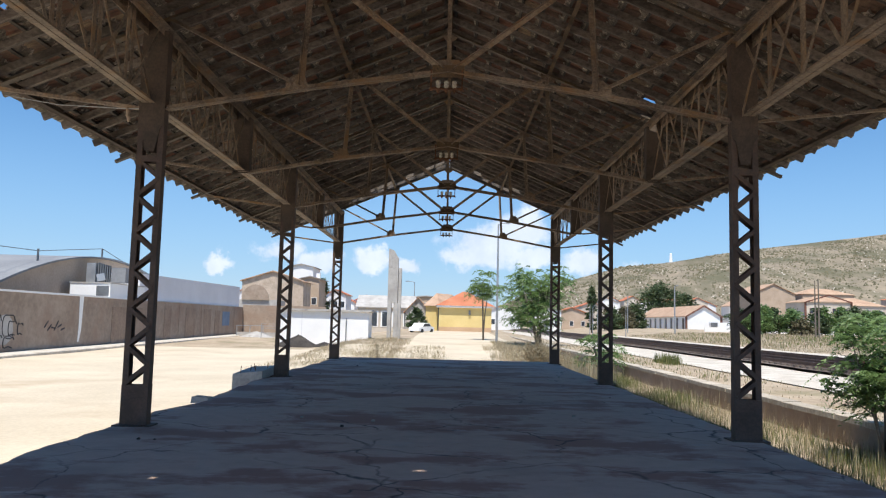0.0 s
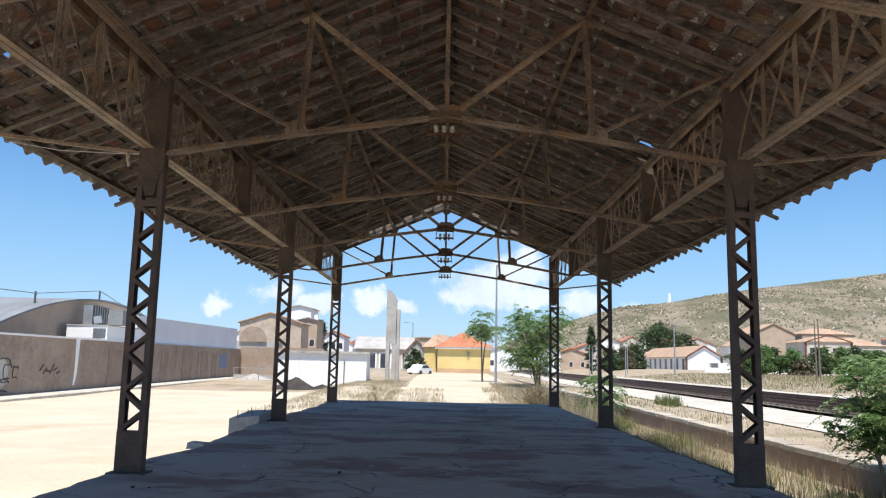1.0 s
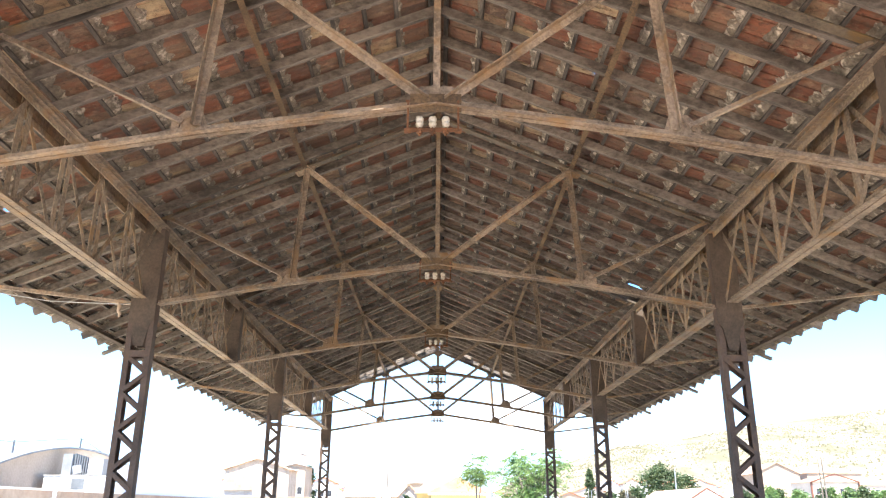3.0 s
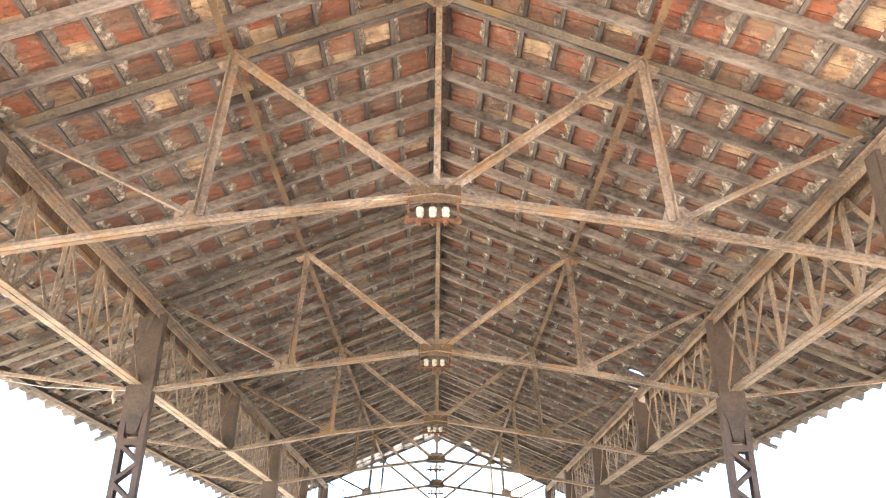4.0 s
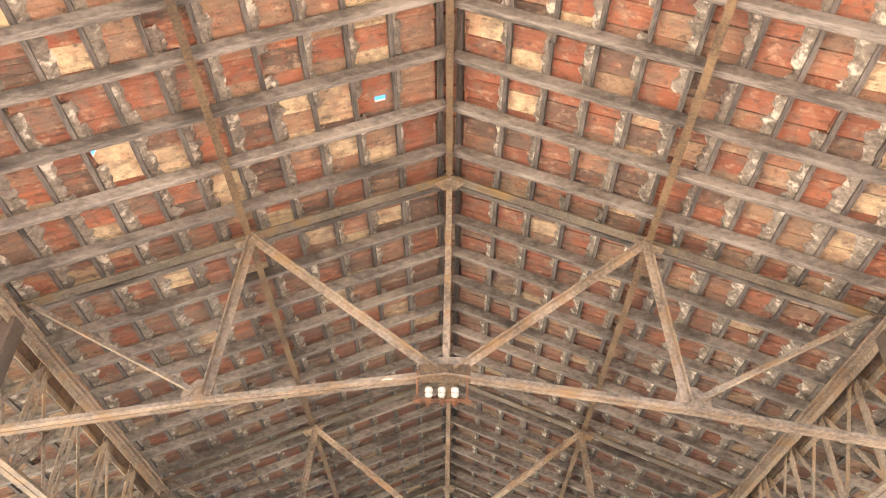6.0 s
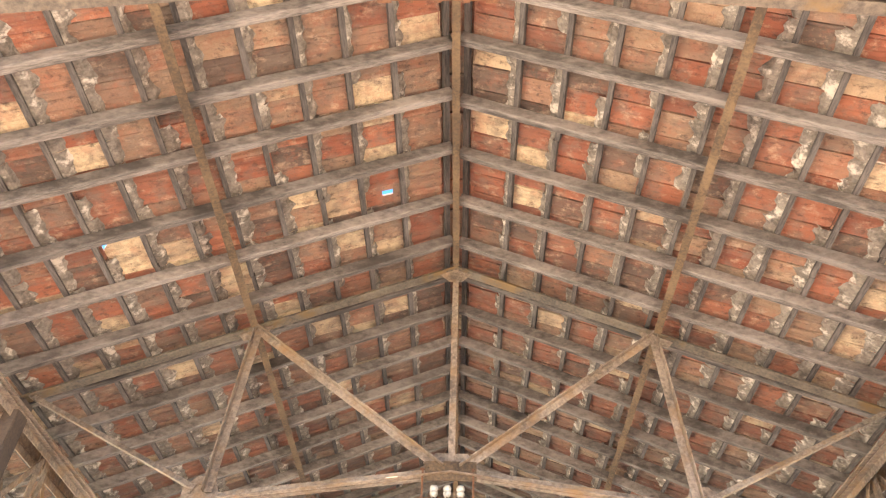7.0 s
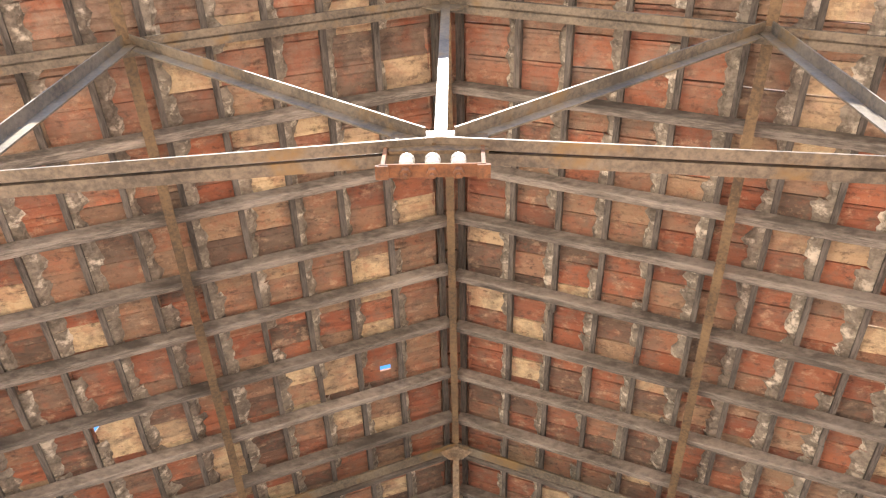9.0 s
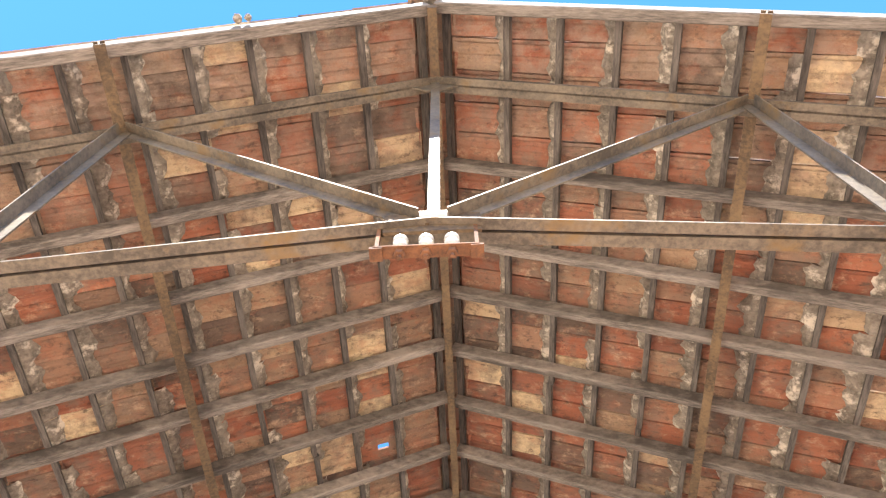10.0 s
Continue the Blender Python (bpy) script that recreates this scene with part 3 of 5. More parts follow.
    rk = part("insulator_rack", rack, RUST, t, "orange rusty iron insulator rack")
    for x in (-0.132, -0.028, 0.076):
        b = Build()
        b.lathe([(0.016, 0.0), (0.026, 0.010), (0.031, 0.025), (0.031, 0.040), (0.025, 0.046), (0.025, 0.052), (0.032, 0.058), (0.032, 0.080), (0.025, 0.092), (0.010, 0.096)], (x, yb, 4.36), 12)
        part("insulator", b, CERAMIC, rk, "white porcelain insulator", True)
        b = Build()
        b.lathe([(0.010, 0), (0.010, 0.02), (0.023, 0.02), (0.023, 0.045), (0.008, 0.045), (0.008, 0.07)], (x, yb, 4.29), 6)
        part("bolt", b, RUST, rk)
    return t


make_truss(DARK_STEEL, "dark rusty steel roof truss at the open end")
truss = make_truss(STEEL, "pale brown riveted steel roof truss under the tiles")
truss.matrix_basis = pose(0, BAY, 0)
for k in range(2, N_TRUSS):
    copy_thing(truss, pose(0, BAY * k, 0))


# ---------------------------------------------------------------- posts
def make_post():
    t = thing("lattice_post", "dark riveted steel lattice post with a plated foot", "post", group="shed posts")
    hw, leg, dp = 0.165, 0.072, 0.062
    for s in (-1, 1):
        b = Build()
        x = s * hw
        b.prism([(-dp, 0), (dp, 0), (dp, leg), (dp - 0.01, leg), (dp - 0.01, 0.01), (-dp + 0.01, 0.01), (-dp + 0.01, leg), (-dp, leg)], (x, 0, 0), (x, 0, 5.14), (-s, 0, 0))
        part("leg", b, POST_STEEL, t)
    for yy in (-dp - 0.006, dp + 0.006):
        b = Build()
        b.box(-hw, hw, yy - 0.005, yy + 0.005, 0, 0.5)
        part("foot_plate", b, POST_STEEL, t)
        z, s = 0.5, -1
        while z < 3.2:
            b = Build()
            b.bar((s * 0.13, yy * 1.0, z + 0.02), (-s * 0.13, yy * 1.0, min(3.32, z + 0.235)), 0.009, 0.052, (0.6 * s, 0, 1))
            part("lacing_bar", b, POST_STEEL, t)
            z, s = z + 0.235, -s
        b = Build()
        b.plate([(-hw, 5.14), (-hw, 3.80), (-0.115, 3.72), (-0.06, 3.44), (0.06, 3.44), (0.115, 3.72), (hw, 3.80), (hw, 5.14)], yy, 0.01)
        part("head_plate", b, HEAD, t)
        b = Build()
        b.box(-hw, hw, yy - 0.005, yy + 0.005, 3.30, 3.38)
        part("batten_plate", b, POST_STEEL, t)
    b = Build()
    b.box(-0.23, 0.23, -0.15, 0.15, -0.02, 0.016)
    part("base_plate", b, POST_STEEL, t)
    return t


post = make_post()
post.matrix_basis = pose(-POST_X, 0, 0)
for k in range(0, N_TRUSS, 2):
    for s in (-1, 1):
        if (k, s) != (0, -1):
            copy_thing(post, pose(s * POST_X, BAY * k, 0))


# ---------------------------------------------------------------- lattice girders
def make_girder():
    """Two bays long, from post to post, with a plated stub under the middle truss."""
    t = thing("lattice_girder", "rusty brown steel lattice girder between the posts", "girder", group="lattice girders")
    zt, zb = 5.04, 4.03
    a, c = 0.19, 2 * BAY - 0.19
    for dx in (-0.10, 0.10):
        b = Build()
        b.angle((dx, 0.0, zt), (dx, 2 * BAY - 0.0, zt), 0.10, 0.01, (0, 0, 1), 1 if dx > 0 else -1)
        b.angle((dx, 0.0, zt - 0.015), (dx, 2 * BAY, zt - 0.015), 0.07, 0.009, (0, 0, -1), 1 if dx < 0 else -1)
        part("upper_chord", b, STEEL, t)
    b = Build()
    for fl in (-1, 1):
        b.angle((fl * 0.006, a, zb), (fl * 0.006, c, zb), 0.075, 0.009, (0, 0, 1), fl)
    part("lower_chord", b, STEEL, t)
    ys = [BAY / 5 * k for k in range(11)]
    for k, y in enumerate(ys):
        if k in (0, 5, 10):
            continue
        b = Build()
        for fl in (-1, 1):
            b.bar((fl * 0.012, y + fl * 0.044, zb + 0.02), (fl * 0.012, y + fl * 0.044, zt + 0.04), 0.01, 0.074, (0, 1, 0))
        part("web_post", b, STEEL, t)
    for k in range(10):
        y, z = ys[k], ys[k + 1]
        for dx, p, q in ((0.03, zb + 0.04, zt - 0.02), (-0.03, zt - 0.02, zb + 0.04)):
            b = Build()
            b.bar((dx, y + 0.05, p), (dx, z - 0.05, q), 0.008, 0.056, (0, 0, 1))
            part("web_diagonal", b, STEEL, t)
    b = Build()
    for fl in (-1, 1):
        b.box(-0.15, 0.15, BAY + fl * 0.085 - 0.006, BAY + fl * 0.085 + 0.006, zb - 0.02, zt + 0.09)
        b.box(fl * 0.15 - 0.006, fl * 0.15 + 0.006, BAY - 0.079, BAY + 0.079, zb - 0.02, zt + 0.09)
    part("stub_post", b, HEAD, t)
    return t


girder = make_girder()
girder.matrix_basis = pose(-POST_X, 0, 0)
for k in range(0, N_TRUSS - 1, 2):
    for s in (-1, 1):
        if (k, s) != (0, -1):
            copy_thing(girder, pose(s * POST_X, BAY * k, 0, 0, 0, 0))


# ---------------------------------------------------------------- roof
roof = thing("roof", "pitched roof of old red clay tiles on grey timber", "roof", kind="structure")
RAFTERS = {-1: [0.62, 1.20, 1.73, 2.19, 2.76, 3.34, 3.90], 1: [0.62, 1.24, 1.70, 2.27, 2.81, 3.37, 3.93]}
for s in (-1, 1):
    RAFTERS[s] = [-0.475, 0.03] + RAFTERS[s] + [y for y in [4.40 + 0.56 * k for k in range(40)] if y < Y1] + [Y1 - 0.04]
PITCH = 0.362
N_ROW = 18
S_EAVE = (EAVE + 0.16) / CA

b = Build()
b.prism([(-0.03, 0.0), (0.03, 0.0), (0.03, 0.10), (-0.03, 0.10)], (0, Y0, RIDGE), (0, Y1, RIDGE))
part("ridge_beam", b, PURLIN, roof)
for s in (-1, 1):
    for x in (1.83, EAVE - 0.1):
        b = Build()
        o = roof_point(s, x / CA, 0, 0.004)
        nrm = roof_point(s, 0, 0, 1) - roof_point(s, 0, 0, 0)
        b.prism([(-0.032, 0), (0.032, 0), (0.032, 0.01), (0.006, 0.01), (0.006, 0.09), (0.032, 0.09), (0.032, 0.098), (-0.032, 0.098), (-0.032, 0.09), (-0.006, 0.09), (-0.006, 0.01), (-0.032, 0.01)],
                (o.x, Y0 - 0.03, o.z), (o.x, Y1, o.z), nrm)
        part("purlin", b, PURLIN if x < 3 else HEAD, roof)
    for y in RAFTERS[s]:
        b = Build()
        w = 0.062 if y > 0 else 0.074
        nrm = roof_point(s, 0, 0, 1) - roof_point(s, 0, 0, 0)
        p, q = roof_point(s, -0.018, y + random.uniform(-0.01, 0.01), 0.132), roof_point(s, S_EAVE + random.uniform(-0.03, 0.05), y, 0.132)
        prof = [(-w / 2, -0.05), (-w / 2 + 0.007, -0.057), (w / 2 - 0.007, -0.057), (w / 2, -0.05), (w / 2, 0.05), (-w / 2, 0.05)]
        b.prism(prof, p, q, nrm)
        part("rafter", b, WOOD, roof)
    for r in range(N_ROW):
        b = Build()
        sd = 0.07 + PITCH * r if r else 0.005
        nrm = roof_point(s, 0, 0, 1) - roof_point(s, 0, 0, 0)
        y = Y0 + 0.01
        while y < Y1 - 0.05:
            e = min(Y1 - 0.02, y + random.uniform(2.6, 4.2))
            d = random.uniform(-0.008, 0.008)
            b.bar(roof_point(s, sd + d, y, 0.212), roof_point(s, sd + random.uniform(-0.008, 0.008), e - 0.004, 0.212), 0.040, 0.058, nrm)
            y = e
        part("tile_batten", b, BATTEN, roof)


def tile_mesh(kind, build=None, m=None, chip=0.035):
    """One clay tile: slab with a hanging side lip, a head rib and an arched tail; x down the slope, y along the ridge."""
    b = build or Build()
    w, l = 0.107, 0.205
    ys = [-w, -w * 0.8, -w * 0.66, -w * 0.44, -w * 0.3, -w * 0.04, w * 0.1, w * 0.36, w * 0.5, w * 0.74, w]
    under_z = (-0.010, -0.006, 0.010, 0.010, 0.003, 0.003, 0.010, 0.010, 0.001, 0.001, -0.006)
    top_z = (0.012, 0.022, 0.004, 0.0, 0.0, 0.0, 0.0, 0.004, 0.012, 0.020, 0.004)
    n, q = len(ys), 4 * len(ys)
    # underside with sunk panels between ribs, top with two rolls
    low = [(x, y, z * f) for x, f in ((-l, 0.3), (-l * 0.72, 1), (l * 0.55, 1), (l, 0.3)) for y, z in zip(ys, under_z)]
    top = [(x, y * (1.13 if y == w else 1), 0.020 + z) for x in (-l, l) for y, z in zip(ys, top_z)]
    v = low + top
    f = [(j * n + i, (j + 1) * n + i, (j + 1) * n + i + 1, j * n + i + 1) for j in range(3) for i in range(n - 1)]
    f += [(q + i, q + 1 + i, q + n + 1 + i, q + n + i) for i in range(n - 1)]
    f += [(i, i + 1, q + 1 + i, q + i) for i in range(n - 1)] + [(3 * n + i, q + n + i, q + n + 1 + i, 3 * n + 1 + i) for i in range(n - 1)]
    f += [(0, q, q + n, 3 * n, 2 * n, n), (n - 1, 2 * n - 1, 3 * n - 1, 4 * n - 1, q + 2 * n - 1, q + n - 1)]
    if kind == "broken":
        v = [(x if x < 0.1 else x - chip * (2.0 + math.sin(y * 30)), y, z) for x, y, z in v]
    if m is not None:
        v = [m @ Vector(p) for p in v]
    b.add(v, f)
    return b


TW = 0.224
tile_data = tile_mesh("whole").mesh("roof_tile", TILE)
rest = Build()
mortar = Build()
near_count = 0
rt = random.Random(11)


def tile_matrix(s, r, y):
    c = roof_point(s, 0.07 + PITCH * r + 0.17 + rt.uniform(-0.006, 0.006), y + rt.uniform(-0.004, 0.004), 0.2545)
    base = Matrix(((s * CA, 0, s * SA, c.x), (0, 1, 0, c.y), (-SA, 0, CA, c.z), (0, 0, 0, 1)))
    if s < 0:
        base = Matrix(((-CA, 0, -SA, c.x), (0, -1, 0, c.y), (-SA, 0, CA, c.z), (0, 0, 0, 1)))
    return base @ pose(0, 0, 0, rt.uniform(-0.8, 0.8), rt.uniform(-3.6, -2.8), rt.uniform(-0.8, 0.8))


HOLES = {(1, 10, 57)}
CHIPPED = {(-1, 7, 15): 0.034, (-1, 14, 34): 0.06, (1, 4, 30): 0.03}
PUNCHED = {(-1, 1, 16)}
near_tiles = []
for s in (-1, 1):
    for r in range(N_ROW):
        k, y = 0, Y0 + 0.12
        while y < Y1:
            m = tile_matrix(s, r, y)
            lost = False
            if y > 24.0:
                lost = rt.random() < (0.8 if s < 0 and r < 9 else 0.3) * smooth01(24.0, 24.8, y)
            if (s, r, k) in HOLES:
                lost = True
            if (s, r, k) in CHIPPED:
                tile_mesh("broken", rest, m, CHIPPED[s, r, k])
                lost = True
            if (s, r, k) in PUNCHED:
                for x0, x1, y0, y1 in ((-0.205, -0.10, -0.108, 0.118), (0.0, 0.205, -0.108, 0.118), (-0.10, 0.0, -0.108, -0.015), (-0.10, 0.0, 0.045, 0.118)):
                    rest.add([m @ Vector(p) for p in ((x0, y0, 0.005), (x1, y0, 0.005), (x1, y1, 0.005), (x0, y1, 0.005), (x0, y0, 0.025), (x1, y0, 0.025), (x1, y1, 0.025), (x0, y1, 0.025))],
                             [(0, 3, 2, 1), (4, 5, 6, 7), (0, 1, 5, 4), (1, 2, 6, 5), (2, 3, 7, 6), (3, 0, 4, 7)])
                lost = True
            if not lost:
                if y < 3.9 and r < 9 and y > 0.1 and len(near_tiles) < 300:
                    near_tiles.append(m)
                else:
                    tile_mesh("whole", rest, m)
                # mortar squeezed along the upper side of the batten
                if rt.random() < 0.92 and y < 22:
                    n = 6
                    hi = rt.uniform(0.045, 0.09) + 0.004 * r
                    vs = []
                    for q in range(n + 1):
                        yy = y - TW / 2 + TW * q / n
                        wv = hi * (1.0 + 0.6 * noise.noise((yy * 11, r * 3.7, s * 5.0)) + rt.uniform(-0.12, 0.12))
                        for ds, nn in ((-0.016, 0.248), (-0.016, 0.215 + 0.012 * rt.random()), (-0.02 - wv * 0.6, 0.224 + 0.014 * rt.random()), (-0.02 - wv, 0.264)):
                            vs.append(roof_point(s, 0.07 + PITCH * (r + 1) + ds, yy, nn))
                    fs = [(q * 4 + i, q * 4 + i + 1, q * 4 + i + 5, q * 4 + i + 4) for q in range(n) for i in range(3)]
                    mortar.add(vs, fs)
            y += TW
            k += 1
part("mortar_bedding", mortar, MORTAR, roof, "crumbling pale mortar along the battens")["kind"] = "stuff"
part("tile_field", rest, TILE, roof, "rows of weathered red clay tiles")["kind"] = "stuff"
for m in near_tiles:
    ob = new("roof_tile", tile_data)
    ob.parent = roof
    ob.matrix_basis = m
# ridge caps
caps = Build()
y = Y0 - 0.04
while y < 24.6:
    pts = [(0.16 * math.cos(a), 0.10 * math.sin(a)) for a in [math.pi * k / 6 for k in range(7)]]
    prof = pts + [(0.85 * u, 0.8 * w - 0.01) for u, w in pts[::-1]]
    caps.prism(prof[::-1], (0, y, RIDGE + 0.20), (0, y + 0.40, RIDGE + 0.225))
    y += 0.38
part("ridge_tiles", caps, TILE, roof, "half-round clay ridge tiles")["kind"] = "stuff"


# ---------------------------------------------------------------- left yard: wall, sheds, vault
def make_yard_wall():
    t = thing("yard_wall", "long stained brown rendered yard wall with pale coping", "wall", kind="structure")
    b = Build()
    b.box(-27.4, -27.0, 20, 100.2, -2, 2.55)
    part("wall_face", b, OLDWALL, t)
    b = Build()
    b.box(-27.0, -16.0, 100.2, 100.6, -2, 2.9)
    part("wall_return", b, OLDWALL, t)
    b = Build()
    b.box(-27.46, -26.94, 20, 67, 2.55, 2.68)
    part("coping", b, WHITE, t, "whitewashed coping")
    b = Build()
    b.box(-27.46, -26.94, 67, 100, 2.55, 2.62)
    part("coping", b, CONCRETE, t)
    rnd = random.Random(3)
    # buttress strips, patched doors and peeled render panels, a few centimetres proud
    for y0, y1, z0, z1, m in ((60.5, 67.5, -1.1, 1.9, RENDER), (72, 73.8, -1.0, 2.2, RENDER), (76, 76.4, -1.0, 2.5, OLDWALL), (78, 81, -1, 2.1, RENDER), (83, 83.4, -1, 2.5, OLDWALL),
                              (84, 86.5, -1, 2.1, RENDER), (91, 94, 0.2, 1.9, BLUE), (96, 96.4, -1, 2.5, OLDWALL), (70, 70.4, -1.1, 2.5, OLDWALL), (88, 90, -0.9, 2.0, RENDER)):
        b = Build()
        b.box(-27.0, -26.97, y0, y1, z0, z1)
        part("render_patch", b, m, t)
    b = Build()
    b.plate([(0, 2.55), (0.62, 2.55), (0.55, 1.2), (0.5, 0.1), (0.22, -0.75), (0.02, -0.8), (0.1, 0.6)], 0, 0.02)
    ob = part("limewash_run", b, WHITE, t, "white limewash run down the wall")
    ob.matrix_basis = pose(-26.98, 54.9, 0, 0, 0, 90)
    # sprayed tag: loops of black line on a grey fill
    b = Build()
    for cy, cz, ry, rz in ((46.0, 0.45, 0.7, 0.75), (46.4, 0.3, 0.45, 0.5), (44.6, 0.4, 0.6, 0.9), (47.3, 0.25, 0.3, 0.4), (44.9, -0.5, 0.5, 0.4), (46.1, -0.6, 0.6, 0.35)):
        b.tube([(-26.985, cy + ry * math.cos(a), cz + rz * math.sin(a) + 0.12 * math.sin(3 * a)) for a in [0.3 + 5.2 * k / 14 for k in range(15)]], [0.035] * 15, 5)
    part("spray_paint", b, BLACK, t, "black sprayed scrawl")
    b = Build()
    b.lathe([(0.01, -0.01), (0.95, 0), (0.9, 0.012), (0.01, 0.014)], (0, 0, 0), 16)
    ob = part("spray_paint", b, CONCRETE, t, "grey sprayed fill")
    ob.matrix_basis = pose(-27.0, 45.6, 0.2, 0, 90, 0)
    b = Build()
    for k in range(6):
        y = 50.2 + 0.45 * k
        b.bar((-26.99, y, 0.3 - 0.2 * (k % 2)), (-26.99, y + 0.5, 0.75 - 0.25 * (k % 3)), 0.02, 0.10, (0, 0, 1))
    part("spray_paint", b, BLACK, t, "small black sprayed marks")
    return t


make_yard_wall()
b = Build()
b.prism([(-0.9, -0.3), (0.9, -0.3), (0.9, -0.02), (0.82, 0.03), (-0.9, 0.03)], (-26.05, 20, -1.32), (-26.05, 100, -0.92))
single("kerb_strip", b, GRAVEL, "pale concrete footway along the foot of the wall", "pavement", "structure")


def make_vault():
    t = thing("vaulted_warehouse", "brown barrel-vaulted warehouse with a grey sheet roof", "warehouse", (-31, 68, 0))
    n, hw, rise, spring = 24, 22.0, 5.0, 1.2
    arc = [(-hw + 2 * hw * k / n, spring + rise * (1 - (2 * k / n - 1) ** 2)) for k in range(n + 1)]
    b = Build()
    ys = [(y, z) for y, z in arc]
    prof = [(-hw, -2)] + ys + [(hw, -2)]
    m = len(prof)
    b.add([(0, y, z) for y, z in prof] + [(-0.4, y, z) for y, z in prof], [tuple(range(m)), tuple(range(2 * m - 1, m - 1, -1))] + [(i, m + i, m + (i + 1) % m, (i + 1) % m) for i in range(m)])
    part("gable_wall", b, TAN, t)
    b = Build()
    v, f = [], []
    for x in (0.25, -42):
        v += [(x, y, z + 0.02) for y, z in arc] + [(x, y * 1.008, z + 0.15) for y, z in arc]
    q = n + 1
    for i in range(n):
        f += [(i, i + 1, 2 * q + i + 1, 2 * q + i), (q + i, 3 * q + i, 3 * q + i + 1, q + i + 1), (i, q + i, q + i + 1, i + 1)]
    b.add(v, f)
    part("roof", b, SHEET, t, "grey curved sheet roof")
    b = Build()
    b.box(0, 0.06, -1.2, -0.6, 4.4, 4.9)
    part("wall_lamp", b, WHITE, t)
    b = Build()
    b.tube([(0.08, -3, 4), (0.08, -3.1, 3.4), (0.08, -2.9, 2.9), (0.08, -3.0, 2.2)], [0.09, 0.12, 0.07, 0.09])
    part("cable_drop", b, DARKGREY, t)
    for y in (-10, 1):
        b = Build()
        z = spring + rise * (1 - (y / hw) ** 2)
        b.bar((-1, y, z), (-1, y, z + 1.1), 0.12, 0.12, (0, 1, 0))
        part("roof_mast", b, DARKGREY, t)
    b = Build()
    b.tube([(-1, -40, 5.4), (-1, -10, 6.1), (-1, 1, 7.3), (-1, 18, 4.2)], [0.03] * 4, 5)
    part("overhead_cable", b, DARKGREY, t)


make_vault()


def make_white_block():
    t = thing("white_annex", "small white flat-roofed annex with a dark window", "annex", (-28.6, 60, 0))
    b = Build()
    b.box(-1.7, 1.55, 0, 7, -1.5, 3.75)
    part("wall", b, WHITE, t)
    b = Build()
    b.box(0.45, 1.45, -0.04, 0, 2.75, 3.55)
    part("window", b, DARKGREY, t)
    b = Build()
    b.box(-1.75, 1.6, -0.06, 7.05, 3.75, 3.83)
    part("roof_edge", b, CONCRETE, t)
    m = thing("roof_machine", "ribbed grey ventilation unit on a flat roof", "ventilation unit", (-28.6, 62.2, 3.83))
    b = Build()
    b.box(-1.5, -0.75, 0, 1.2, 0, 1.7)
    part("housing", b, GALV, m)
    for k in range(6):
        b = Build()
        b.box(-0.7 + 0.19 * k, -0.6 + 0.19 * k, 0.3, 0.5, 0, 1.75 - 0.05 * k)
        part("rib", b, DARKGREY, m)
    b = Build()
    b.box(0.5, 1.7, 0.2, 1.6, 0.1, 1.35)
    part("cabinet", b, SHEET, m)
    b = Build()
    b.prism([(-0.35, -0.3), (0.35, -0.3), (0.3, 0.3), (-0.3, 0.3)], (-0.3, -0.6, 0.4), (0.25, -0.4, 0.55))
    part("hood", b, GALV, m)


make_white_block()
b = Build()
b.add([(-27.5, 67, -1.5), (-27.5, 100, -1.5), (-27.5, 100, 5.25), (-27.5, 67, 5.0), (-45, 67, -1.5), (-45, 100, -1.5), (-45, 100, 5.25), (-45, 67, 5.0)],
      [(0, 1, 2, 3), (4, 7, 6, 5), (0, 3, 7, 4), (1, 5, 6, 2), (3, 2, 6, 7), (0, 4, 5, 1)])
single("long_shed", b, LILAC, "long windowless pale grey rendered shed behind the yard wall", "shed")


